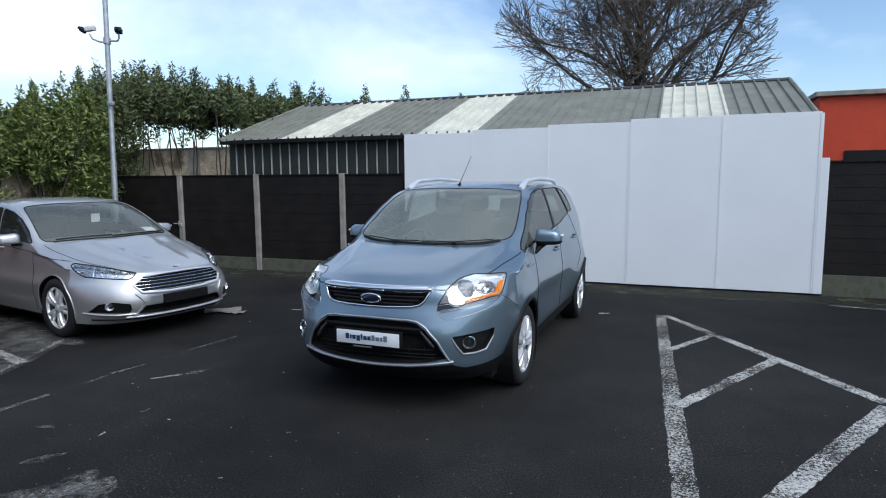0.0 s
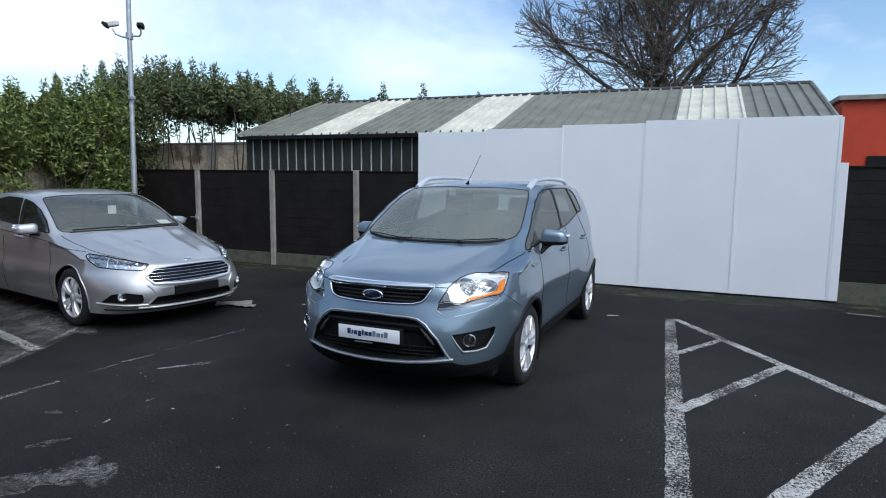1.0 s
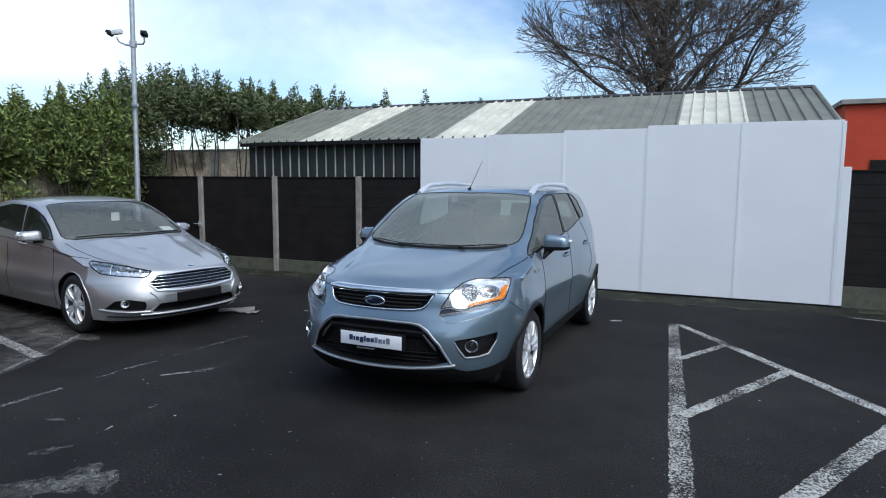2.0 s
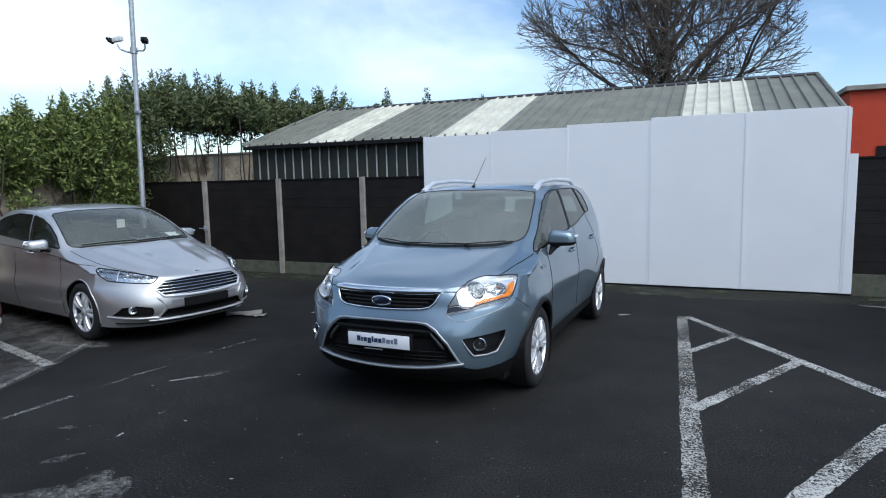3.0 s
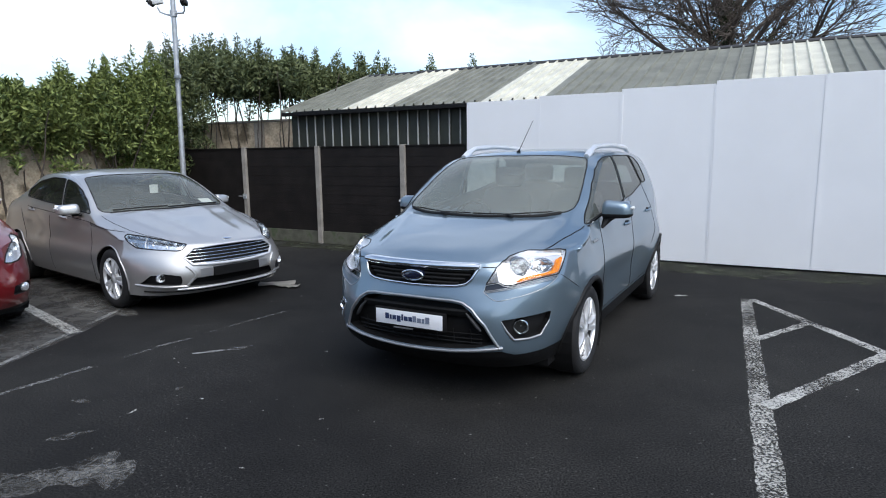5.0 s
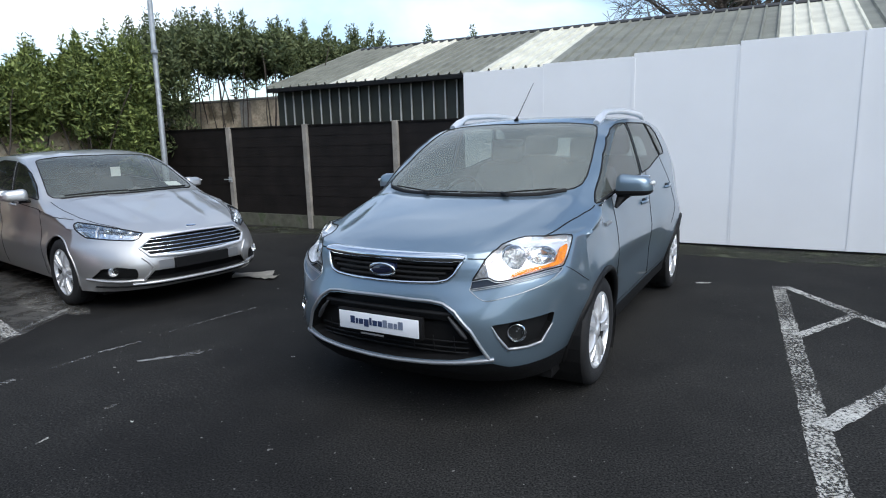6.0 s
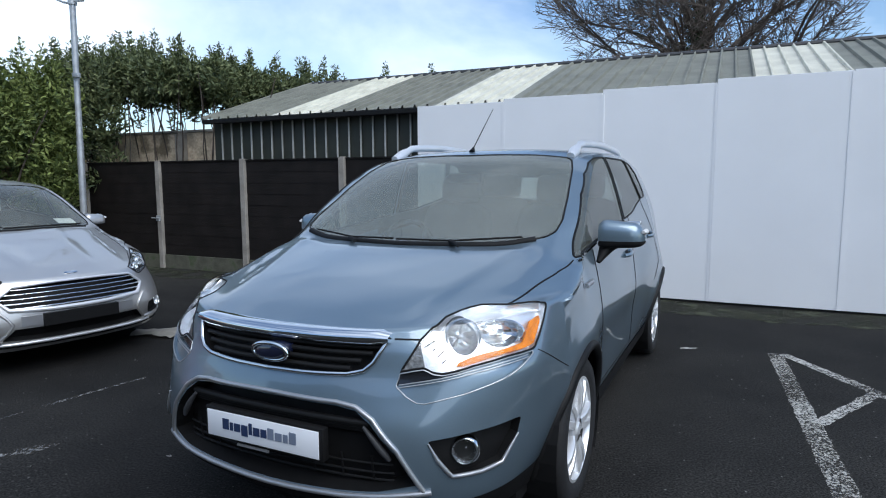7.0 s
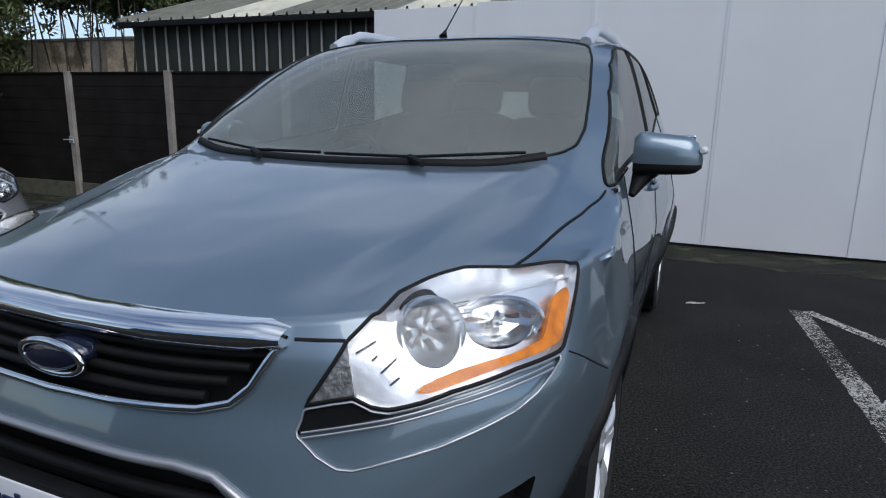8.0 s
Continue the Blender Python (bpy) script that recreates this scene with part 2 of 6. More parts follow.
M_GLASS = glass_mat("tinted_veiled_glass", (0.62, 0.68, 0.64), 0.37)
M_GLASS_SIDE = glass_mat("side_glass", (0.50, 0.55, 0.52), 0.04)
# stronger veil lightens these panes in place of reflected sky
M_GLASS_PALE = glass_mat("sky_veiled_side_glass", (0.55, 0.60, 0.57), 0.20)
M_GLASS_SEDAN = glass_mat("clear_screen_glass", (0.72, 0.78, 0.73), 0.20)
M_LENS = glass_mat("clear_lens", (0.95, 0.96, 0.97), 0.02)


# ---- building helpers ----
def part(name, bm, material, parent=None, label="", smooth=None):
    me = bpy.data.meshes.new(name)
    bm.normal_update()
    bm.to_mesh(me)
    bm.free()
    ob = new(name, me)
    me.materials.append(material)
    if smooth is not None:
        me.polygons.foreach_set("use_smooth", [True] * len(me.polygons))
        me.set_sharp_from_angle(angle=radians(smooth))
    if parent:
        ob.parent = parent
    if label:
        ob["label"] = label
    return ob


def empty(name, m, label, category, group="", kind=""):
    ob = new(name)
    ob.matrix_world = m
    return tagged(ob, label, category, group, kind)


def box(bm, x0, x1, y0, y1, z0, z1, bevel=0.0, m=None):
    r = bmesh.ops.create_cube(bm, size=1, matrix=Matrix.Translation(((x0 + x1) / 2, (y0 + y1) / 2, (z0 + z1) / 2)) @ Matrix.Diagonal((x1 - x0, y1 - y0, z1 - z0, 1)))
    vs = r["verts"]
    if bevel:
        es = list({e for v in vs for e in v.link_edges})
        rb = bmesh.ops.bevel(bm, geom=es, offset=bevel, segments=2, affect="EDGES", profile=0.5)
        vs = list({v for f in rb["faces"] for v in f.verts} | {v for v in vs if v.is_valid})
    if m is not None:
        bmesh.ops.transform(bm, matrix=m, verts=vs)
    return vs


def boxes(name, material, parent, *dims, bevel=0.0, label="", smooth=None):
    bm = bmesh.new()
    for d in dims:
        box(bm, *d, bevel=bevel)
    return part(name, bm, material, parent, label, smooth)


def tube(bm, pts, radii, sides=8, cap=True):
    """A tube along pts; radii: one or a list."""
    pts = [Vector(p) for p in pts]
    n = len(pts)
    radii = [radii] * n if not hasattr(radii, "__len__") else radii
    rings = []
    ref = None
    for i, p in enumerate(pts):
        d = (pts[min(i + 1, n - 1)] - pts[max(i - 1, 0)]).normalized()
        if ref is None:
            ref = d.orthogonal().normalized()
        else:
            ref = (ref - d * ref.dot(d))
            ref = ref.normalized() if ref.length > 1e-6 else d.orthogonal().normalized()
        b = d.cross(ref)
        rings.append([bm.verts.new(p + (ref * math.cos(a) + b * math.sin(a)) * radii[i]) for a in (2 * math.pi * k / sides for k in range(sides))])
    for a, b in zip(rings, rings[1:]):
        for k in range(sides):
            bm.faces.new((a[k], a[(k + 1) % sides], b[(k + 1) % sides], b[k]))
    if cap:
        bm.faces.new(rings[0][::-1])
        bm.faces.new(rings[-1])


def lathe(bm, prof, segs=48, m=None):
    """Turns (radius, along) pairs round the local x axis."""
    rings = []
    for r, x in prof:
        rings.append([bm.verts.new((m or Matrix()) @ Vector((x, r * math.cos(2 * math.pi * k / segs), r * math.sin(2 * math.pi * k / segs)))) for k in range(segs)])
    for a, b in zip(rings, rings[1:]):
        for k in range(segs):
            bm.faces.new((a[k], a[(k + 1) % segs], b[(k + 1) % segs], b[k]))
    return rings


# ---- car shells ----
def hermite(P, sub):
    """Dense points through the control points P (n, ..., 3) along the first axis, sub steps a span."""
    P = np.asarray(P, float)
    n = len(P)
    d = np.linalg.norm(np.diff(P, axis=0), axis=-1)
    d = np.maximum(d.reshape(n - 1, -1).mean(axis=1), 1e-5)
    s = [(P[i + 1] - P[i]) / d[i] for i in range(n - 1)]
    T = [s[0]] + [(s[i - 1] * d[i] + s[i] * d[i - 1]) / (d[i] + d[i - 1]) for i in range(1, n - 1)] + [s[-1]]
    out = []
    for i in range(n - 1):
        for k in range(sub):
            t = k / sub
            out.append((2 * t**3 - 3 * t**2 + 1) * P[i] + (t**3 - 2 * t**2 + t) * d[i] * T[i] + (-2 * t**3 + 3 * t**2) * P[i + 1] + (t**3 - t**2) * d[i] * T[i + 1])
    out.append(P[-1])
    return np.array(out)


def skin(net, sr, sc):
    """A dense half grid from a control net, rows by columns."""
    g = hermite(np.asarray(net, float), sr)
    return hermite(g.transpose(1, 0, 2), sc).transpose(1, 0, 2)


def add_grid(bm, g):
    """Adds a half grid and its mirror image in x."""
    for sx in (1, -1):
        vs = [[bm.verts.new((sx * p[0], p[1], p[2])) for p in row] for row in g]
        for a, b in zip(vs, vs[1:]):
            for k in range(len(a) - 1):
                q = (a[k], a[k + 1], b[k + 1], b[k])
                try:
                    bm.faces.new(q if sx > 0 else q[::-1])
                except ValueError:
                    pass


def car_net(front, rows):
    """front: rows (z list or number, [(x, y)...]); rows: (yc, zc, xe, ye, ze, p, q, side [(x, z)...])."""
    f = [[(x, y, z) for (x, y), z in zip(xy, zs)] for zs, xy in front]
    F = (0, 0.285, 0.57, 0.763, 0.894, 0.968, 1)
    m = []
    for yc, zc, xe, ye, ze, p, q, side in rows:
        top = [(xe * t, yc + (ye - yc) * t**p, zc + (ze - zc) * t**q) for t in F]
        m.append(top + [(x, ye + dy, z) for x, z, dy in ((*s, 0)[:3] for s in side)])
    return f, m


def shell(front, rows, sr=6, sc=7):
    f, m = car_net(front, rows)
    m[0][:7] = f[-1]
    bm = bmesh.new()
    fg, mg = skin(f, 7, 7), skin(m, sr, sc)
    edge = fg[:, -1]
    for k in range(6 * sc, mg.shape[1]):  # the side starts where the bumper ends
        mg[0, k, 0], mg[0, k, 1] = np.interp(mg[0, k, 2], edge[:, 2], edge[:, 0]), np.interp(mg[0, k, 2], edge[:, 2], edge[:, 1])
    mg[0, :6 * sc + 1] = hermite(np.asarray(f[-1], float), sc)
    fg[-1] = hermite(np.asarray(f[-1], float), 7)
    add_grid(bm, fg)
    add_grid(bm, mg)
    bmesh.ops.remove_doubles(bm, verts=bm.verts, dist=0.0005)
    bmesh.ops.dissolve_degenerate(bm, edges=bm.edges, dist=0.0002)
    bm.normal_update()
    return bm


def inside(poly, x, y):
    c = False
    for (x0, y0), (x1, y1) in zip(poly, poly[1:] + poly[:1]):
        if (y0 > y) != (y1 > y) and x < (x1 - x0) * (y - y0) / (y1 - y0) + x0:
            c = not c
    return c


def rounded(poly, r=0.02, n=4):
    """A polygon with its corners rounded."""
    out = []
    k = len(poly)
    for i in range(k):
        a, b, c = (Vector(poly[j % k]) for j in (i - 1, i, i + 1))
        u, v = a - b, c - b
        d = min(r, u.length * 0.45, v.length * 0.45)
        p, q = b + u.normalized() * d, b + v.normalized() * d
        for j in range(n + 1):
            t = j / n
            w = p * (1 - t) ** 2 + b * 2 * t * (1 - t) + q * t * t
            out.append((w.x, w.y))
    return out


def flip(poly):
    return [(-x, y) for x, y in poly][::-1]


AX = {"front": (0, 2, 1), "side": (1, 2, 0), "top": (0, 1, 2)}


def cut(bm, poly, view, ok, keep=True):
    """Cuts the outline poly, seen from the front, side or top, out of the skin where ok(face centre) holds; returns the piece as its own bmesh."""
    i, j, k = AX[view]
    xs, ys = [p[0] for p in poly], [p[1] for p in poly]
    pad = 0.12

    def reach(f):
        p, q = [v.co[i] for v in f.verts], [v.co[j] for v in f.verts]
        return min(p), max(p), min(q), max(q)

    x0, x1, y0, y1 = min(xs) - pad, max(xs) + pad, min(ys) - pad, max(ys) + pad
    pool = {}
    for f in bm.faces:
        v = f.verts[0].co
        if x0 < v[i] < x1 and y0 < v[j] < y1 and ok(f.calc_center_median()):
            pool[f] = reach(f)
    for a, b in zip(poly, poly[1:] + poly[:1]):
        co, no = [0, 0, 0], [0, 0, 0]
        co[i], co[j] = a
        no[i], no[j] = b[1] - a[1], a[0] - b[0]
        if abs(no[i]) + abs(no[j]) < 1e-6:
            continue
        lo = (min(a[0], b[0]) - 0.004, min(a[1], b[1]) - 0.004)
        hi = (max(a[0], b[0]) + 0.004, max(a[1], b[1]) + 0.004)
        fs = [f for f, (x0, x1, y0, y1) in pool.items() if x0 < hi[0] and x1 > lo[0] and y0 < hi[1] and y1 > lo[1]]
        es = {e for f in fs for e in f.edges}
        vs = {v for f in fs for v in f.verts}
        for f in fs:
            del pool[f]
        r = bmesh.ops.bisect_plane(bm, geom=list(vs) + list(es) + fs, dist=1e-5, plane_co=co, plane_no=no)
        for f in {g for g in r["geom"] if isinstance(g, bmesh.types.BMFace)} | {f for f in fs if f.is_valid}:
            pool[f] = reach(f)
    gone = [f for f in pool if f.is_valid and inside(poly, f.calc_center_median()[i], f.calc_center_median()[j])]
    piece = bmesh.new()
    ids = {}
    for f in gone:
        for v in f.verts:
            if v not in ids:
                ids[v] = piece.verts.new(v.co)
        piece.faces.new([ids[v] for v in f.verts])
    if keep:
        bmesh.ops.delete(bm, geom=gone, context="FACES")
    piece.normal_update()
    return piece


def shift(bm, d):
    """Moves a piece along its own normals."""
    bm.normal_update()
    for v, n in [(v, v.normal.copy()) for v in bm.verts]:
        v.co += n * d
    return bm


def thicken(bm, d):
    """Gives a piece a rim of depth d behind its outline."""
    bm.normal_update()
    edge = [e for e in bm.edges if e.is_boundary]
    nrm = {v: v.normal.copy() for e in edge for v in e.verts}
    r = bmesh.ops.extrude_edge_only(bm, edges=edge)
    done = set()
    for v in (g for g in r["geom"] if isinstance(g, bmesh.types.BMVert)):
        if v not in done:
            done.add(v)
            src = min(nrm, key=lambda w: (w.co - v.co).length_squared)
            v.co -= nrm[src] * d
    return bm


def tree_of(bm):
    from mathutils.bvhtree import BVHTree
    return BVHTree.FromBMesh(bm)


def even_normals(ob, src):
    """Shades a piece of a shell by the even normals of the whole shell."""
    from mathutils.interpolate import poly_3d_calc
    src.normal_update()
    src.faces.ensure_lookup_table()
    tree = tree_of(src)
    res = []
    for v in ob.data.vertices:
        hit, _, i, _ = tree.find_nearest(v.co)
        f = src.faces[i]
        w = poly_3d_calc([u.co for u in f.verts], hit)
        n = Vector((0, 0, 0))
        for u, k in zip(f.verts, w):
            n += u.normal * k
        res.append(n.normalized() if n.length > 1e-6 else f.normal)
    ob.data.normals_split_custom_set_from_vertices(res)
    return ob


def drape(tree, pts, view, out=0.004, start=1):
    """Lays a line of outline points on the skin; out: how far it stands proud."""
    i, j, k = AX[view]
    res = []
    for p in pts:
        o, d = [0, 0, 0], [0, 0, 0]
        o[i], o[j] = p
        o[k] = {"front": -2, "side": 3 * start, "top": 4}[view]
        d[k] = {"front": 1, "side": -start, "top": -1}[view]
        hit, n, _, _ = tree.ray_cast(o, d)
        if hit:
            n = n if n.dot(Vector(d)) < 0 else -n
            res.append(hit + n * out)
    return res


def dense(pts, step=0.03, closed=False):
    pts = [Vector(p) for p in pts]
    if closed:
        pts = pts + [pts[0]]
    out = []
    for a, b in zip(pts, pts[1:]):
        n = max(1, int((b - a).length / step))
        out += [a.lerp(b, t / n) for t in range(n)]
    return out + [pts[-1]]


# ---- ground ----
W = pose(-0.953, 10.937, 0, 0, 0, -17.6)  # maps (along the boundary, behind it, up)


def fall(s, off):
    """Height of the yard at a place along and before the boundary: it falls a little towards the fence."""
    a, b = max(0, min(1, (off + 3.0) / 3.0)), max(0, min(1, (1.5 - s) / 2.5))
    return -0.085 * a * a * (3 - 2 * a) * b * b * (3 - 2 * b)


def ground_sheet():
    bm = bmesh.new()
    along = [-400, -60, -20] + [-10 + 0.5 * k for k in range(26)] + [20, 60, 400]
    across = [-400, -60, -20, -8] + [-3.0 + 0.25 * k for k in range(13)] + [1, 20, 60, 400]
    g = [[bm.verts.new(W @ Vector((a, o, fall(a, o)))) for o in across] for a in along]
    for p, q in zip(g, g[1:]):
        for k in range(len(across) - 1):
            bm.faces.new((p[k], q[k], q[k + 1], p[k + 1]))
    return part("ground", bm, M_ASPHALT, smooth=60)


tagged(ground_sheet(), "dark damp asphalt of the car yard", "ground", kind="structure")


def stripe(a, b, w0, w1=None, material=None, label="worn white bay marking line on the asphalt", lift=0.004, seed=0):
    """A painted line with a ragged edge."""
    w1 = w1 or w0
    a, b = Vector((*a, 0)), Vector((*b, 0))
    d = b - a
    n = max(2, int(d.length / 0.04))
    side = Vector((-d.y, d.x, 0)).normalized()
    rng = random.Random(seed + int(a.x * 100) + int(b.y * 10))
    bm = bmesh.new()
    rows = []
    for k in range(n + 1):
        t = k / n
        w = (w0 + (w1 - w0) * t) / 2
        rows.append([bm.verts.new(a + d * t + side * s * (w + rng.uniform(-0.008, 0.006)) + Vector((0, 0, lift))) for s in (1, 0.33, -0.33, -1)])
    for p, q in zip(rows, rows[1:]):
        for k in range(3):
            bm.faces.new((p[k + 1], p[k], q[k], q[k + 1]))
    bmesh.ops.recalc_face_normals(bm, faces=bm.faces)
    return tagged(part("marking_line", bm, material or M_PAINT), label, "road marking", kind="structure")


stripe((2.665, 7.62), (1.22, 2.10), 0.115, 0.15, material=M_PAINT_WORN)
stripe((2.72, 7.60), (3.50, 4.62), 0.09, 0.13, lift=0.006)
stripe((2.30, 6.05), (2.96, 6.66), 0.08, lift=0.008, label="worn white hatching line on the asphalt")
stripe((1.88, 4.50), (3.20, 5.74), 0.11, lift=0.008, label="worn white hatching line on the asphalt")
stripe((1.25, 2.45), (3.45, 4.52), 0.14, lift=0.008, label="worn white hatching line on the asphalt")
stripe((5.1, 8.28), (5.75, 7.98), 0.09, material=M_PAINT_OLD)
stripe((-6.8, 7.13), (-4.01, 5.40), 0.12, lift=0.005)
stripe((-3.88, 3.6), (-3.96, 4.51), 0.05, material=M_PAINT_OLD)
stripe((-3.96, 4.51), (-4.07, 5.36), 0.06, material=M_PAINT_OLD)
stripe((-4.07, 5.36), (-4.24, 6.41), 0.06, material=M_PAINT_OLD)
stripe((-3.66, 3.3), (-3.16, 4.57), 0.055, material=M_PAINT_OLD)
stripe((-3.08, 4.78), (-2.96, 5.06), 0.03, material=M_PAINT_OLD)
stripe((-2.96, 5.12), (-2.80, 5.40), 0.04, material=M_PAINT_OLD)
stripe((-2.76, 5.56), (-2.66, 5.79), 0.025, material=M_PAINT_OLD)
stripe((-2.66, 5.79), (-2.33, 6.44), 0.035, material=M_PAINT_OLD)


def patch(name, cx, cy, rx, ry, material, label, seed, turn=0.0, lift=0.003, category="ground"):
    """A thin ragged patch lying on the ground."""
    rng = random.Random(seed)
    bm = bmesh.new()
    n = 44
    ph = [rng.uniform(0, 6.28) for _ in range(6)]
    c = bm.verts.new((cx, cy, lift))
    ring = []
    for k in range(n):
        a = 2 * math.pi * k / n
        r = 1 + sum(0.30 / (j + 1.2) * math.sin((j + 2) * a + ph[j]) for j in range(6))
        x, y = rx * r * math.cos(a), ry * r * math.sin(a)
        ring.append(bm.verts.new((cx + x * math.cos(turn) - y * math.sin(turn), cy + x * math.sin(turn) + y * math.cos(turn), lift)))
    for k in range(n):
        bm.faces.new((c, ring[k], ring[(k + 1) % n]))
    return tagged(part(name, bm, material), label, category, kind="structure")


def bay_sheet():
    """Older greyer asphalt of the parking bays."""
    bm = bmesh.new()
    near = [(-3.5, 0.5), (-3.75, 3.0), (-3.9, 4.4), (-3.98, 5.5), (-4.15, 6.3), (-4.5, 7.8), (-5.0, 9.6), (-5.4, 11.2)]
    a = [bm.verts.new((x, y, 0.0015)) for x, y in near]
    f = [bm.verts.new((x - 7, y - 0.5, 0.0015)) for x, y in near]
    for k in range(len(near) - 1):
        bm.faces.new((a[k], a[k + 1], f[k + 1], f[k]))
    tagged(part("bay_surface", bm, M_BAY), "older grey asphalt of the parking bays", "ground", kind="structure")


bay_sheet()
patch("worn_patch", -2.45, 2.86, 0.34, 0.12, M_DUST, "pale worn patch in the asphalt", 12, 0.35)
patch("worn_patch", -1.86, 3.08, 0.15, 0.16, M_DUST, "pale worn patch in the asphalt", 13, 0.2, 0.0035)
patch("worn_patch", -2.08, 3.05, 0.24, 0.16, M_DUST, "pale worn patch in the asphalt", 1, 0.6)
patch("worn_patch", -2.40, 3.45, 0.11, 0.045, M_DUST, "pale worn patch in the asphalt", 2, 0.5)
patch("worn_patch", -2.38, 5.07, 0.13, 0.03, M_PAINT_OLD, "faded remnant of white paint", 3, 0.5, 0.004)
patch("worn_patch", -2.20, 5.20, 0.08, 0.06, M_PAINT_OLD, "faded remnant of white paint", 4, 0.7, 0.0045)
patch("worn_patch", -2.24, 3.83, 0.035, 0.010, M_PAINT, "small fleck of white paint", 14, 1.4, 0.0045)
patch("worn_patch", -2.17, 4.26, 0.04, 0.02, M_DUST, "pale worn patch in the asphalt", 15, 0.9, 0.0045)
patch("worn_patch", -2.72, 3.94, 0.07, 0.03, M_DUST, "pale worn patch in the asphalt", 5, 0.3)
patch("worn_patch", -2.0, 7.85, 0.16, 0.03, M_PAINT_OLD, "faded remnant of white paint", 6, 0.1)
patch("worn_patch", -5.2, 5.3, 0.8, 0.3, M_DUST, "pale dusty asphalt in the parking bays", 7, -0.5, 0.002)
patch("worn_patch", -4.6, 6.4, 0.6, 0.22, M_DUST, "pale dusty asphalt in the parking bays", 8, -0.5, 0.002)
patch("worn_patch", 1.98, 7.72, 0.07, 0.025, M_PAINT, "small fleck of white paint", 9, 0.2)


def grit():
    """Loose grit and paint flakes strewn over the yard."""
    rng = random.Random(314)
    bm = bmesh.new()
    for j in range(230):
        px, py = rng.uniform(-3.2, 3.4), rng.uniform(1.8, 7.5)
        q = rng.uniform(0.002, 0.0065) * (1.7 if j % 9 == 0 else 1)
        n = 6
        low = [bm.verts.new((px + q * rng.uniform(0.6, 1.2) * math.cos(6.283 * k / n), py + q * rng.uniform(0.5, 1.1) * math.sin(6.283 * k / n), 0.001)) for k in range(n)]
        top = bm.verts.new((px, py, 0.001 + q * 0.5))
        for k in range(n):
            bm.faces.new((low[k], low[(k + 1) % n], top))
    tagged(part("grit", bm, M_CHIP), "loose pale grit strewn over the asphalt", "grit", kind="stuff")


grit()
for j, (px, py) in enumerate(((-1.15, 3.25), (-0.95, 3.9), (-0.2, 2.9), (-1.9, 4.1), (0.5, 2.7), (2.6, 4.9), (-1.4, 5.2))):
    patch("chip", px, py, 0.013, 0.009, M_PAINT, "small pale chip lying on the asphalt", 60 + j, j, 0.005)

# ---- back boundary ----


def verge(s0, s1, depth, seed):
    """The mossy foot of the boundary, with an uneven outer edge."""
    rng = random.Random(seed)
    bm = bmesh.new()
    n = int((s1 - s0) / 0.12)
    rows = []
    w = depth
    for k in range(n + 1):
        w = 0.7 * w + 0.3 * (depth * rng.uniform(0.5, 1.4))
        at = s0 + (s1 - s0) * k / n
        rows.append([bm.verts.new(W @ Vector((at, o, fall(at, o) + 0.004))) for o in (0.03, -w * 0.33, -w * 0.66, -w)])
    for p, q in zip(rows, rows[1:]):
        for k in range(3):
            bm.faces.new((p[k + 1], q[k + 1], q[k], p[k]))
    tagged(part("verge", bm, M_MOSS), "mossy damp asphalt along the foot of the boundary", "ground", kind="structure")


verge(-8, 14, 0.75, 3)


def setting(name, m, label, category=""):
    return empty(name, m, label, category or name.split("_")[0], kind="structure")


screen = empty("hoarding", W, "tall white board screen fixed before the shed", "hoarding")
for a, b, h, dy in ((0.0, 1.285, 2.515, 0), (1.285, 2.58, 2.55, -0.003), (2.58, 3.88, 2.59, 0.002), (3.88, 5.21, 2.63, -0.006), (5.21, 6.48, 2.64, -0.004)):
    boxes("board", M_PANEL, screen, (a + 0.003, b - 0.003, dy, dy + 0.025, 0.03, h), bevel=0.003)
    boxes("joint_strip", M_PANEL, screen, (b - 0.022, b + 0.022, dy - 0.005, dy + 0.004, 0.03, h - 0.02))
boxes("board", M_PANEL, screen, (6.483, 6.60, -0.012, 0.013, 0.03, 1.99), bevel=0.003)
boxes("footing", M_BLACK, screen, (0, 6.6, 0.01, 0.05, -0.06, 0.03))


def fence(name, s0, posts, s1, h, kick, foot):
    f = empty(name, W, "dark brown panel fence between grey concrete posts", "fence")
    edges = [s0] + posts + [s1]
    for a, b in zip(edges, edges[1:]):
        boxes("gravel_board", M_MOSSY, f, (a + 0.05, b - 0.05, 0.03, 0.07, foot, kick), bevel=0.004, label="mossy concrete gravel board")
        n = 9
        for k in range(n):
            z0, z1 = kick + (h - kick) * k / n, kick + (h - kick) * (k + 1) / n
            bm = bmesh.new()
            vs = [bm.verts.new(p) for p in ((a + 0.05, 0.048, z0), (b - 0.05, 0.048, z0), (b - 0.05, 0.053, z1 + 0.01), (a + 0.05, 0.053, z1 + 0.01), (a + 0.05, 0.05, z0), (b - 0.05, 0.05, z0), (b - 0.05, 0.065, z1 + 0.01), (a + 0.05, 0.065, z1 + 0.01))]
            for q in ((0, 1, 2, 3), (7, 6, 5, 4), (0, 4, 5, 1), (3, 2, 6, 7), (0, 3, 7, 4), (1, 5, 6, 2)):
                bm.faces.new([vs[i] for i in q])
            part("board", bm, M_FENCE, f)
        boxes("capping", M_FENCE, f, (a + 0.05, b - 0.05, 0.03, 0.075, h, h + 0.02))
    for s in posts:
        boxes("post", M_CONCRETE, f, (s - 0.05, s + 0.05, -0.01, 0.09, foot, h + 0.03), bevel=0.008, label="grey concrete post")
    return f


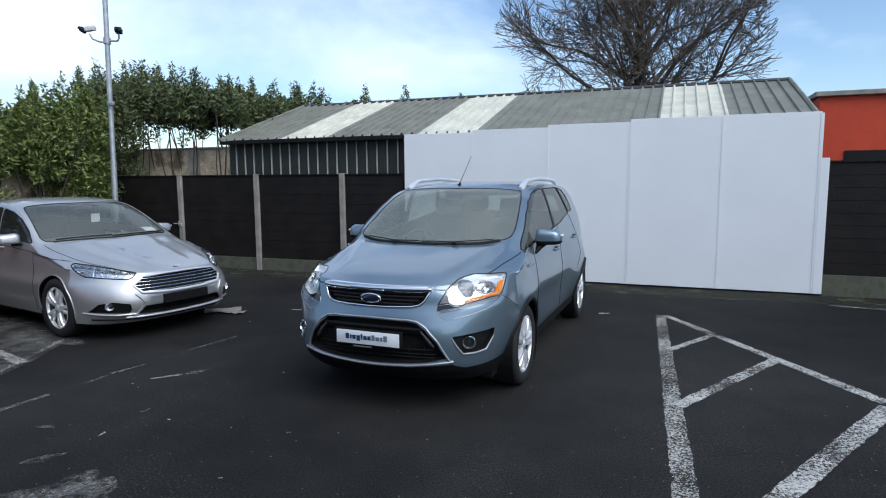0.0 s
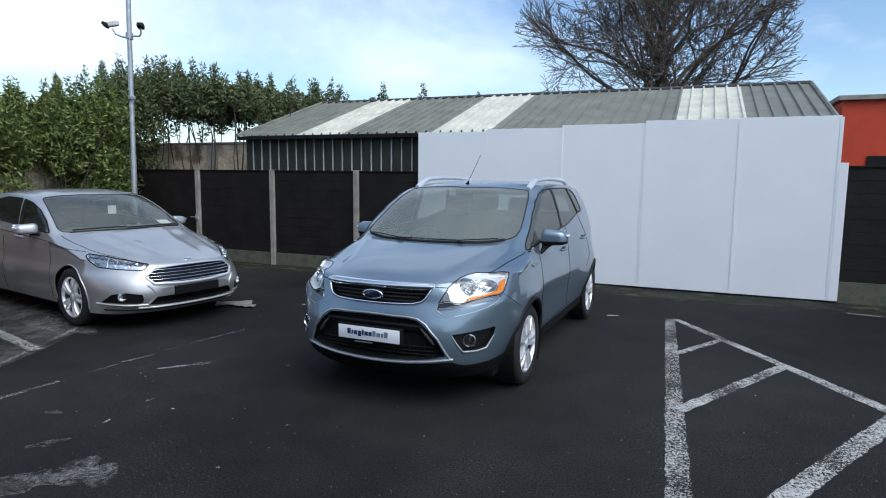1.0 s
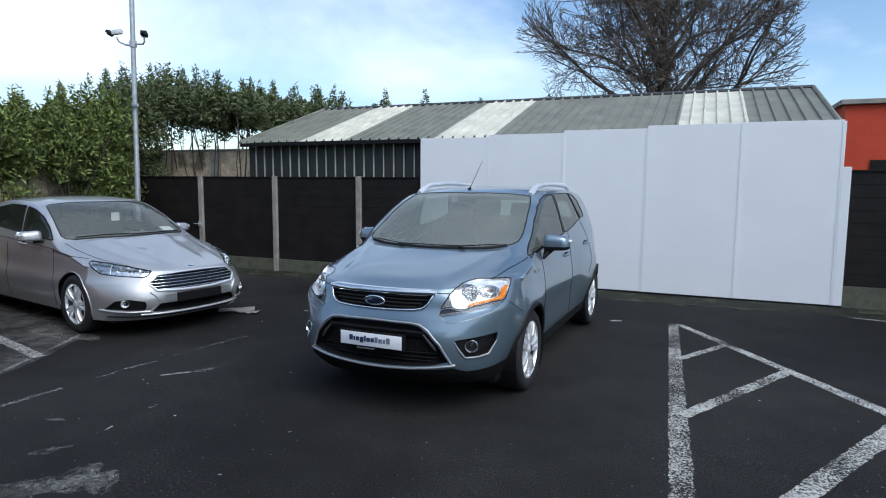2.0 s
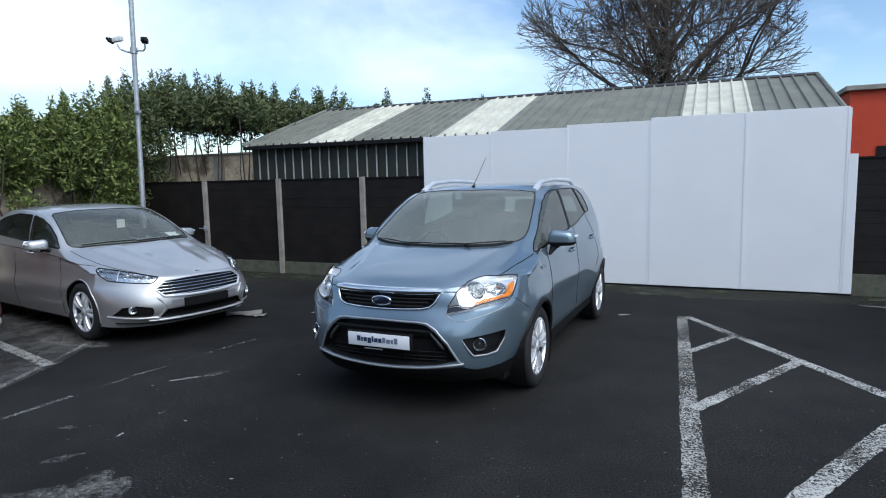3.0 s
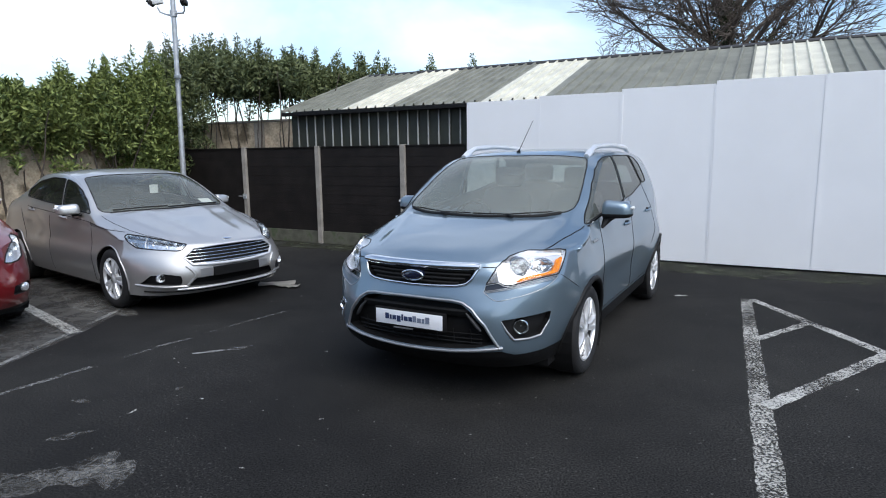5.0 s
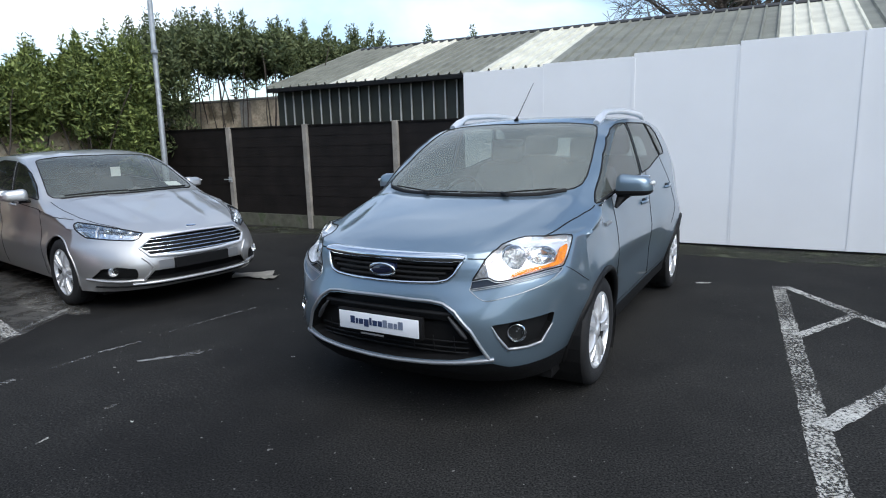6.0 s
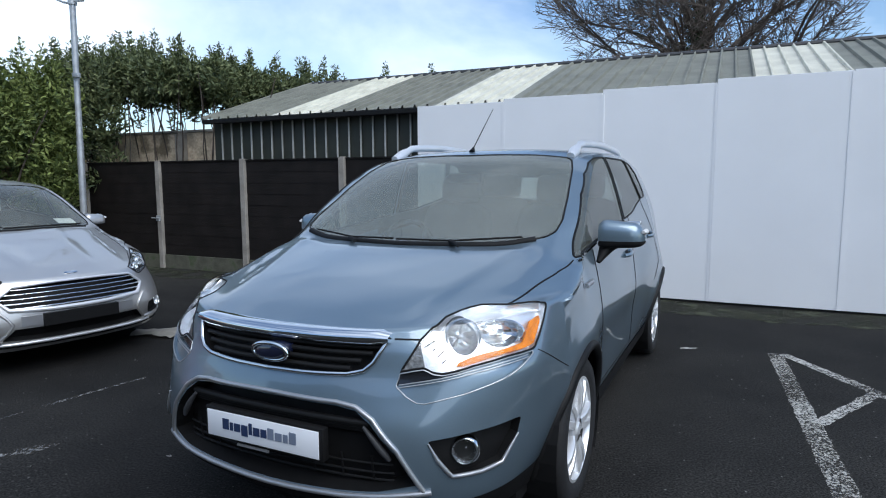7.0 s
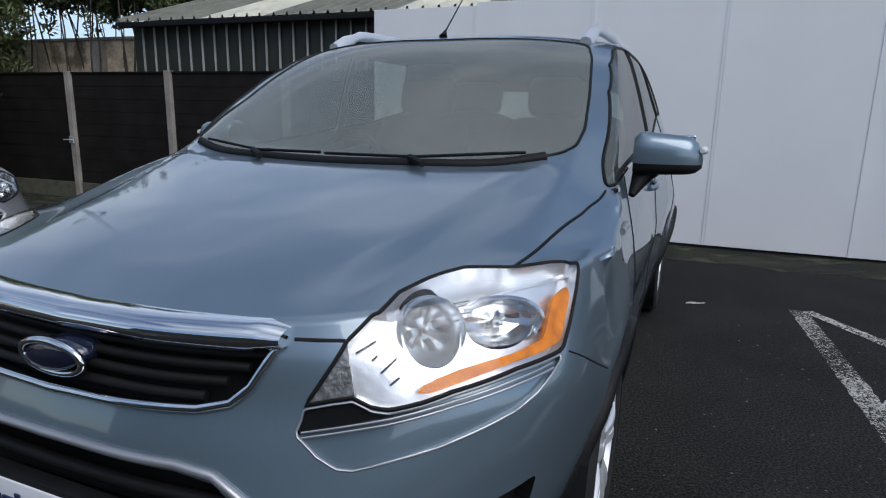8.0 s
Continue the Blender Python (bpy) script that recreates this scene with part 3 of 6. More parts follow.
fence("fence", -8.0, [-7.15, -5.2, -3.25, -1.3], 0.0, 1.81, 0.16, -0.086)
fence("fence", 6.56, [8.55, 10.5, 12.4], 14.0, 1.93, 0.31, 0.0)

# shed behind the boundary
shed = empty("shed", W, "long low green metal shed with grey and pale roof sheets", "shed")
SH0, SH1, EAVE, RIDGE, RO = -4.15, 6.5, 2.50, 3.50, 3.2


def corrugated(bm, s0, s1, ridge_every, f, depth, thick=0.0):
    """Box ribbed sheet: f(s, t) places it, t runs across the slope; ribs stand out by depth."""
    s = s0
    prof = []
    while s < s1 - 1e-6:
        for ds, dz in ((0, 0), (ridge_every * 0.78, 0), (ridge_every * 0.84, depth), (ridge_every * 0.94, depth)):
            if s + ds <= s1:
                prof.append((s + ds, dz))
        s += ridge_every
    prof.append((s1, 0))
    a = [bm.verts.new(f(x, 0, d)) for x, d in prof]
    b = [bm.verts.new(f(x, 1, d)) for x, d in prof]
    for k in range(len(prof) - 1):
        bm.faces.new((a[k], a[k + 1], b[k + 1], b[k]))


def roof_front(s, t, d):
    return Vector((s, 0.08 + (RO - 0.08) * t, EAVE + 0.02 + (RIDGE - EAVE) * t + d))


def roof_back(s, t, d):
    return Vector((s, 2 * RO - 0.08 - (RO - 0.08) * t, EAVE + 0.02 + (RIDGE - EAVE) * t + d))


for a, b, pale in ((SH0, -2.68, 0), (-2.68, -1.66, 1), (-1.66, 0.22, 0), (0.22, 1.30, 1), (1.30, 4.30, 0), (4.30, 5.32, 1), (5.32, SH1, 0)):
    bm = bmesh.new()
    corrugated(bm, a, b, 0.2, roof_front, 0.038)
    corrugated(bm, a, b, 0.2, roof_back, 0.032)
    part("roof_sheet", bm, M_ROOFLT if pale else M_ROOF, shed, "pale see-through roof sheet" if pale else "grey ribbed roof sheet")
bm = bmesh.new()
corrugated(bm, SH0 + 0.05, SH1 - 0.05, 0.215, lambda s, t, d: Vector((s, 0.3 - d, EAVE * t)), 0.03)
part("front_wall", bm, M_SHED, shed, "dark green ribbed wall sheet")
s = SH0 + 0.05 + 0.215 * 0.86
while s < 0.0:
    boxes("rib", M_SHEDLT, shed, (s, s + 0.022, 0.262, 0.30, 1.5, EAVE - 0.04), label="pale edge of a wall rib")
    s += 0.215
for sx in (SH0 + 0.05, SH1 - 0.05):
    bm = bmesh.new()
    vs = [bm.verts.new((sx, y, z)) for y, z in ((0.3, 0), (2 * RO - 0.3, 0), (2 * RO - 0.3, EAVE), (RO, RIDGE - 0.02), (0.3, EAVE))]
    bm.faces.new(vs)
    part("gable", bm, M_SHED, shed)
boxes("eave_gutter", M_BLACK, shed, (SH0, 0.0, 0.06, 0.16, EAVE - 0.06, EAVE + 0.01), bevel=0.01)
bm = bmesh.new()
tube(bm, [(SH0, RO, RIDGE + 0.03), (SH1, RO, RIDGE + 0.03)], 0.042, 8)
part("ridge_cap", bm, M_CAP, shed, "dark ridge capping")
for sx in (SH0, SH1):
    bm = bmesh.new()
    tube(bm, [(sx, 0.08, EAVE + 0.03), (sx, RO, RIDGE + 0.04), (sx, 2 * RO - 0.08, EAVE + 0.03)], 0.035, 6)
    part("verge_trim", bm, M_ROOF, shed)

# red building past the shed
red = empty("red_building", W, "red rendered flat building behind the fence", "building")
bm = bmesh.new()
box(bm, 7.35, 20, 5.0, 14, 0, 3.38)
part("wall", bm, M_RED, red)
bm = bmesh.new()
box(bm, 7.25, 20.1, 4.9, 14.1, 3.38, 3.48, bevel=0.01)
part("roof_edge", bm, M_CONCRETE, red)
boxes("shutter", M_BLACK, red, (7.85, 11, 4.97, 4.99, 0, 2.25))

# plain unseen wall added behind the viewer: closes the yard, darkens car-front reflections
back = setting("wall_south", pose(0, -11, 0), "plain unseen wall added to shape reflections in the cars", "wall")
boxes("masonry", M_MOSSY, back, (-26, 3, -0.3, 0, 0, 7.5))
# low on this side, so the right wings still mirror sky
boxes("low_masonry", M_MOSSY, back, (3, 26, -0.25, 0, 0, 2.2))

# gate latch on the fence
latch = empty("gate_latch", W @ pose(-5.2, -0.02, 0.82), "small rusty metal latch on the fence post", "latch")
boxes("plate", M_STEEL, latch, (-0.05, 0.05, -0.012, 0.0, -0.05, 0.05), bevel=0.004)
bm = bmesh.new()
tube(bm, [(-0.16, -0.02, 0.0), (0.06, -0.02, 0.0), (0.06, -0.035, -0.05)], 0.009, 8)
part("bolt", bm, M_STEEL, latch, smooth=50)

# block wall behind the fence
bw = empty("block_wall", W, "weathered old block wall behind the fence", "wall", kind="structure")
boxes("masonry", M_BLOCK, bw, (-9.5, -4.4, 1.15, 1.35, 0, 2.42))
boxes("pilaster", M_CONCRETE, bw, (-5.86, -5.66, 1.02, 1.15, 0, 2.40), bevel=0.008)
boxes("coping", M_CONCRETE, bw, (-9.5, -4.4, 1.12, 1.38, 2.42, 2.47), bevel=0.01)
lw = empty("side_wall", W, "weathered old block wall under the hedge", "wall", kind="structure")
boxes("masonry", M_BLOCK, lw, (-7.8, -7.6, -12, 1.1, 0, 1.95))

# ---- cars ----
def wheel(parent, x, y, r, rim_r, width, spokes, twin, sx, rim_mat):
    """A wheel with its outer face towards sx."""
    w = new("wheel")
    w.parent = parent
    w.matrix_local = pose(x, y, r, 0, 0, 0 if sx > 0 else 180)
    h = width / 2
    bm = bmesh.new()
    lathe(bm, [(rim_r - 0.005, -h * 0.8), (rim_r + 0.02, -h), (r - 0.035, -h), (r - 0.008, -h * 0.82), (r, -h * 0.55), (r, -h * 0.1), (r - 0.008, -h * 0.08), (r - 0.008, h * 0.0), (r, h * 0.02), (r, h * 0.55), (r - 0.008, h * 0.82), (r - 0.035, h), (rim_r + 0.02, h * 1.0), (rim_r - 0.005, h * 0.86)], 56)
    part("tyre", bm, M_TYRE, w, smooth=40)
    bm = bmesh.new()
    lathe(bm, [(rim_r + 0.004, h * 0.9), (rim_r - 0.010, h * 0.93), (rim_r - 0.018, h * 0.84), (rim_r - 0.020, h * 0.66)], 56)
    rim = part("rim", bm, rim_mat, w, "silver alloy wheel rim", smooth=40)
    bm = bmesh.new()
    for k in range(spokes):
        for off in ((-0.15, 0.15) if twin else (0,)):
            a = 2 * math.pi * k / spokes + off
            a1 = 2 * math.pi * k / spokes + off * 1.25
            wi, wo = (0.020, 0.017) if twin else (0.03, 0.032)
            pts = []
            for t in (0, 0.35, 0.7, 1):
                rr = 0.05 + (rim_r - 0.07) * t + 0.012
                aa = a + (a1 - a) * t
                xx = h * (0.80 + 0.13 * math.sin(math.pi * t * 0.9))
                ww = wi + (wo - wi) * t
                c = Vector((xx, rr * math.cos(aa), rr * math.sin(aa)))
                tg = Vector((0, -math.sin(aa), math.cos(aa)))
                pts.append([c + tg * ww, c + tg * ww * 0.7 + Vector((0.008, 0, 0)), c - tg * ww * 0.7 + Vector((0.008, 0, 0)), c - tg * ww, c - tg * ww - Vector((0.035, 0, 0)), c + tg * ww - Vector((0.035, 0, 0))])
            vs = [[bm.verts.new(p) for p in row] for row in pts]
            for p, q in zip(vs, vs[1:]):
                for j in range(6):
                    bm.faces.new((p[j], p[(j + 1) % 6], q[(j + 1) % 6], q[j]))
    bmesh.ops.recalc_face_normals(bm, faces=bm.faces)
    part("spokes", bm, rim_mat, rim, smooth=35)
    bm = bmesh.new()
    lathe(bm, [(0.0005, h * 0.93), (0.028, h * 0.92), (0.034, h * 0.86), (0.07, h * 0.78), (0.075, h * 0.5)], 24)
    part("hub_cap", bm, rim_mat, rim, smooth=35)
    # disc and barrel coloured dark grey in place of shade behind the spokes
    bm = bmesh.new()
    lathe(bm, [(0.02, -h * 0.1), (0.15, -h * 0.1), (0.15, h * 0.0), (0.0005, h * 0.0)], 32)
    part("brake_disc", bm, M_CAP, w, smooth=35)
    bm = bmesh.new()
    lathe(bm, [(rim_r - 0.018, h * 0.70), (rim_r - 0.03, h * 0.3), (rim_r - 0.035, -h * 0.8)], 40)
    part("barrel", bm, M_CAP, rim, smooth=40)
    return w


def blob(name, material, parent, c, s, m=None, bevel=0.3, label=""):
    """A soft cushion shape."""
    bm = bmesh.new()
    bmesh.ops.create_cube(bm, size=1)
    bmesh.ops.subdivide_edges(bm, edges=bm.edges, cuts=5, use_grid_fill=True)
    for v in bm.verts:
        p = v.co * 2
        k = max(abs(p.x), abs(p.y), abs(p.z)) / max(1e-6, (abs(p.x)**6 + abs(p.y)**6 + abs(p.z)**6) ** (1 / 6))
        v.co = Vector((p.x * k * s[0] / 2, p.y * k * s[1] / 2, p.z * k * s[2] / 2))
    bmesh.ops.transform(bm, matrix=Matrix.Translation(c) @ (m or Matrix()), verts=bm.verts)
    return part(name, bm, material, parent, label, smooth=50)


def seam(tree, car, pts, view, r=0.0035, start=1, name="panel_gap", material=None, out=0.0):
    bm = bmesh.new()
    p = drape(tree, [tuple(v) for v in dense(pts)], view, out, start)
    if len(p) > 1:
        tube(bm, p, r, 5)
        return part(name, bm, material or M_BLACK, car, smooth=60)
    bm.free()


def arch_cut(bm, y, z, r, sx):
    poly = [(y + r * math.cos(a), z + r * math.sin(a)) for a in (2 * math.pi * k / 40 for k in range(40))]
    return cut(bm, poly, "side", lambda c: c.x * sx > 0.45)


def arch_lip(tree, car, y, z, r, sx, rad, material, down=0.1):
    a0 = math.asin(max(-1, min(1, (down - z) / r)))
    pts = [(y + r * math.cos(a), z + r * math.sin(a)) for a in np.linspace(a0, math.pi - a0, 40)]
    bm = bmesh.new()
    q = drape(tree, pts, "side", 0.0, sx)
    if len(q) > 3:
        tube(bm, q, rad, 8)
    part("arch_lip", bm, material, car, "black plastic wheel arch lip", smooth=60)


def liner(car, y, z, r, x0, x1):
    bm = bmesh.new()
    a = [2 * math.pi * k / 32 for k in range(33)]
    i = [bm.verts.new((x0, y + r * math.cos(t), z + r * math.sin(t))) for t in a]
    o = [bm.verts.new((x1, y + r * math.cos(t), z + r * math.sin(t))) for t in a]
    for k in range(32):
        if z + r * math.sin((a[k] + a[k + 1]) / 2) > 0.12:
            bm.faces.new((i[k], i[k + 1], o[k + 1], o[k]))
    c = bm.verts.new((x0, y, z))
    for k in range(32):
        if z + r * math.sin((a[k] + a[k + 1]) / 2) > 0.12:
            bm.faces.new((c, i[k + 1], i[k]))
    part("arch_liner", bm, M_BLACK, car)


# -- blue compact SUV --
suv = empty("suv_car", pose(-0.446, 4.278, 0, 0, 0, -19), "blue-grey metallic compact SUV parked on the asphalt", "car")
S_FRONT = [
    ([0.25] * 7, [(0, .16), (.25, .17), (.5, .22), (.68, .34), (.765, .50), (.795, .64), (.80, .78)]),
    ([0.36] * 7, [(0, .035), (.25, .05), (.5, .095), (.69, .21), (.785, .38), (.825, .56), (.835, .78)]),
    ([0.50] * 7, [(0, .0), (.25, .012), (.5, .06), (.70, .175), (.815, .36), (.860, .55), (.868, .78)]),
    ([0.64] * 7, [(0, 0), (.25, .01), (.5, .06), (.70, .185), (.828, .355), (.887, .55), (.900, .78)]),
    ([0.74] * 7, [(0, .015), (.25, .03), (.5, .10), (.70, .205), (.832, .35), (.897, .52), (.920, .78)]),
    ([0.82] * 7, [(0, .045), (.25, .06), (.5, .135), (.69, .225), (.822, .35), (.888, .48), (.916, .78)]),
    ([0.90] * 7, [(0, .075), (.25, .09), (.5, .162), (.68, .268), (.808, .41), (.873, .54), (.908, .78)]),
    ([.955, .957, .968, .992, 1.008, 1.012, 1.005], [(0, .115), (.25, .13), (.5, .20), (.67, .345), (.785, .515), (.85, .645), (.882, .78)]),
]
S_SIDE = [(.905, .90), (.918, .78), (.900, .62), (.893, .45), (.87, .27)]
S_REAR = [(.935, .97), (.955, .84), (.935, .64), (.905, .45), (.87, .27)]
S_ROWS = [
    (.115, .955, .882, .78, 1.005, 3.6, 3, [(.896, .965), (.907, .88), (.912, .72), (.88, .55), (.845, .40), (.805, .27)]),
    (.25, 1.002, .88, .84, 1.020, 3.2, 3, [(.897, .97), (.907, .88), (.914, .75), (.885, .58), (.855, .42), (.82, .27)]),
    (.5, 1.062, .877, .93, 1.045, 3, 4, [(.897, .985)] + S_SIDE),
    (.75, 1.116, .872, 1.04, 1.075, 3, 4, [(.895, 1.0)] + S_SIDE),
    (.91, 1.148, .858, 1.14, 1.100, 3, 4, [(.888, 1.03)] + S_SIDE),
    (.99, 1.160, .822, 1.235, 1.165, 3, 4, [(.858, 1.06)] + S_SIDE),
    (1.20, 1.278, .805, 1.38, 1.275, 2.4, 3, [(.853, 1.10)] + S_SIDE),
    (1.56, 1.488, .765, 1.66, 1.455, 2.4, 3, [(.853, 1.14)] + S_SIDE),
    (1.90, 1.640, .722, 1.97, 1.590, 2.4, 3, [(.855, 1.17)] + S_SIDE),
    (2.08, 1.676, .706, 2.16, 1.630, 2.4, 3, [(.857, 1.19)] + S_SIDE),
    (2.5, 1.70, .70, 2.52, 1.660, 2, 3, [(.86, 1.22)] + S_SIDE),
    (3.1, 1.70, .695, 3.1, 1.660, 2, 3, [(0.848, 1.27)] + S_REAR),
    (3.7, 1.668, .685, 3.64, 1.622, 2, 3, [(0.845, 1.30)] + S_REAR),
    (4.05, 1.61, .665, 3.98, 1.565, 2, 3, [(.83, 1.26), (.885, .95), (.895, .75), (.89, .58), (.88, .42), (.85, .3)]),
    (4.3, 1.25, .70, 4.2, 1.22, 2, 3, [(.79, 1.05), (.84, .85), (.85, .7), (.85, .55), (.84, .43), (.82, .33)]),
    (4.45, .8, .78, 4.33, .8, 2, 3, [(.80, .72), (.81, .65), (.81, .58), (.81, .5), (.80, .42), (.79, .36)]),
    (4.45, .35, .76, 4.3, .35, 2, 3, [(.77, .345), (.775, .34), (.78, .335), (.78, .33), (.78, .325), (.78, .32)]),
]


def flare(bm, axles, z, r, amount):
    """Swells the wings round the wheels."""
    for v in bm.verts:
        if abs(v.co.x) > 0.75 and v.co.z < 1.0:
            for y in axles:
                d = math.hypot(v.co.y - y, v.co.z - z) - r
                k = math.exp(-(max(0, d) / 0.13) ** 2) * amount * max(0, min(1, (v.co.z - z - 0.02) / 0.25))
                v.co.x += k if v.co.x > 0 else -k


def glaze(bm, poly, view, ok, car, name, material, lift=0.001, rim=0.012):
    p = cut(bm, poly, view, ok)
    if len(p.faces):
        shift(p, lift)
        g = part(name, p, material, car, smooth=60)
        g.visible_shadow = False
        return g
    p.free()


TURN40 = {1: Matrix.Rotation(radians(-40), 4, "Z"), -1: Matrix.Rotation(radians(40), 4, "Z")}


def corner_cut(bm, poly, sx, ok):
    """Cuts an outline seen from 40 degrees round the front corner."""
    m = TURN40[sx]
    bmesh.ops.transform(bm, matrix=m, verts=bm.verts)
    inv = m.inverted()
    p = cut(bm, poly if sx > 0 else flip(poly), "front", lambda c: ok(inv @ c))
    bmesh.ops.transform(bm, matrix=inv, verts=bm.verts)
    bmesh.ops.transform(p, matrix=inv, verts=p.verts)
    return p


def corner_drape(tree, pts, sx, out=0.0):
    """Lays outline points, seen from 40 degrees round the front corner, on the skin."""
    back = TURN40[sx].inverted()
    into = (back @ Vector((0, 1, 0))).normalized()
    res = []
    for x, z in pts:
        hit, n, _, _ = tree.ray_cast(back @ Vector((sx * x, -3, z)), into)
        if hit:
            res.append(hit - into * out)
    return res


def dense2(pts, step=0.02):
    return [(v.x, v.y) for v in dense([Vector(p) for p in pts], step)]


def outline(bm, r, sides=6, proud=0.0):
    """Tubes along the open edge of a piece."""
    bm.normal_update()
    out = bmesh.new()
    todo = {e for e in bm.edges if e.is_boundary}
    while todo:
        e = todo.pop()
        chain = [e.verts[0], e.verts[1]]
        going = True
        while going:
            going = False
            for f in chain[-1].link_edges:
                if f in todo:
                    todo.discard(f)
                    chain.append(f.other_vert(chain[-1]))
                    going = True
                    break
        if len(chain) > 4:
            pts = [chain[0].co + chain[0].normal * proud]
            for v in chain[1:]:
                p = v.co + v.normal * proud
                if (p - pts[-1]).length > 0.006:
                    pts.append(p)
            tube(out, pts, r, sides)
    return out


def recess(piece, depth):
    """Sinks a piece by depth and joins its edge back up to where it was."""
    piece.normal_update()
    edge = [e for e in piece.edges if e.is_boundary]
    keep = {v: v.co.copy() for e in edge for v in e.verts}
    for v, n in [(v, v.normal.copy()) for v in piece.verts]:
        v.co -= n * depth
    r = bmesh.ops.extrude_edge_only(piece, edges=edge)
    olds = list(keep.items())
    made = [g for g in r["geom"] if isinstance(g, bmesh.types.BMVert)]
    for v in made:
        src = min(olds, key=lambda kv: (kv[0].co - v.co).length_squared)
        v.co = src[1]
    return piece


def lamp_bowl(parent, m, r, depth, name, material, bulb=True, shroud=False):
    """A round reflector bowl that opens along local -y; shroud: a smooth one behind a broad grey ring."""
    bm = bmesh.new()
    q = m @ pose(0, 0, 0, 0, 0, -90)
    rings = lathe(bm, [(r, 0), (r * 0.97, -depth * 0.2), (r * 0.88, -depth * 0.5), (r * 0.68, -depth * 0.8), (r * 0.36, -depth), (0.001, -depth)], 32 if shroud else 16, q)
    inv = q.inverted()
    for j, ring in enumerate(rings[1:5]):
        for k, v in enumerate(ring):
            p = inv @ v.co
            p.x += (0.006 if (k + j) % 2 else -0.004) if not shroud else (0.006 if (k // 4) % 2 else 0)
            v.co = q @ p
    ob = part(name, bm, material, parent, smooth=30 if shroud else 12)
    if bulb:
        bm = bmesh.new()
        lathe(bm, [(0.001, -depth * 0.4), (r * 0.13, -depth * 0.45), (r * 0.15, -depth * 0.98)], 16, q)
        part("bulb", bm, M_SATIN, ob, smooth=50)
    bm = bmesh.new()
    if shroud:
        lathe(bm, [(r * 0.76, -0.030), (r * 0.80, -0.022), (r * 0.98, 0.006), (r * 1.04, 0.010), (r * 1.10, 0.004), (r * 1.12, -0.02)], 40, q)
    else:
        lathe(bm, [(r * 0.96, 0.002), (r * 1.0, 0.006), (r * 1.1, 0.002), (r * 1.12, -0.02)], 32, q)
    part("bezel", bm, M_SHROUD if shroud else M_BOWL, ob, smooth=50)
    return ob


def seats(car, rows_y, z, w, x, material, head=True):
    for y in rows_y:
        for sx in (1, -1):
            st = new("seat")
            st.parent = car
            st.matrix_local = pose(sx * x, y, z)
            blob("cushion", material, st, (0, -0.25, 0), (w, 0.55, 0.2))
            blob("backrest", material, st, (0, 0.12, 0.36), (w, 0.18, 0.68), pose(0, 0, 0, -14))
            if head:
                blob("headrest", material, st, (0, 0.24, 0.80), (w * 0.55, 0.12, 0.2), pose(0, 0, 0, -10))


def steering(car, x, y, z):
    bm = bmesh.new()
    pts = [(0.18 * math.cos(a), 0, 0.18 * math.sin(a)) for a in (2 * math.pi * k / 32 for k in range(33))]
    tube(bm, pts, 0.016, 8, cap=False)
    box(bm, -0.17, 0.17, -0.012, 0.012, -0.02, 0.02, bevel=0.005)
    box(bm, -0.06, 0.06, -0.03, 0.03, -0.06, 0.05, bevel=0.015)
    bmesh.ops.transform(bm, matrix=pose(x, y, z, -22), verts=bm.verts)
    part("steering_wheel", bm, M_BLACK, car, smooth=40)


def lining(bm, car, zmin, ymin, material, d=0.022):
    """The inner face of the cabin."""
    p = bm.copy()
    bmesh.ops.delete(p, geom=[f for f in p.faces if (c := f.calc_center_median()).z < zmin or c.y < ymin], context="FACES")
    shift(p, -d)
    return part("cabin_lining", p, material, car, "grey cabin lining", smooth=40)


def mirror_loft(bm, sx, size, zs, zt, upper):
    """Half of a mirror case, lofted outwards from its flat inner end to its round tip."""
    rings = []
    for k in range(13):
        t = k / 12
        shut = max(0, (t - 0.72) / 0.28)
        full = math.sqrt(max(0.02, 1 - 0.9 * shut ** 2.4)) * (0.80 + 0.20 * min(1, t / 0.12) ** 0.5)
        x = sx * size[0] * (t - 0.5)
        hy = size[1] * 0.5 * (1 - 0.12 * t) * full
        y0 = 0.035 * t * t
        h = ((zt - zs) * (1.0 - 0.20 * t)) * (full if upper else full ** 0.8)
        ring = []
        for j in range(15):
            a = math.pi * j / 14
            c, s_ = math.cos(a), math.sin(a)
            f = (abs(c) ** 3.4 + abs(s_) ** 3.4) ** (-1 / 3.4)
            ring.append(bm.verts.new((x, y0 - hy * c * f, zs + h * s_ * f)))
        rings.append(ring)
    for a, b in zip(rings, rings[1:]):
        for j in range(14):
            bm.faces.new((a[j], a[j + 1], b[j + 1], b[j]))
        bm.faces.new((a[0], b[0], b[-1], a[-1]))
    bm.faces.new(rings[0])
    bm.faces.new(rings[-1])
    bmesh.ops.recalc_face_normals(bm, faces=bm.faces)
    return bm


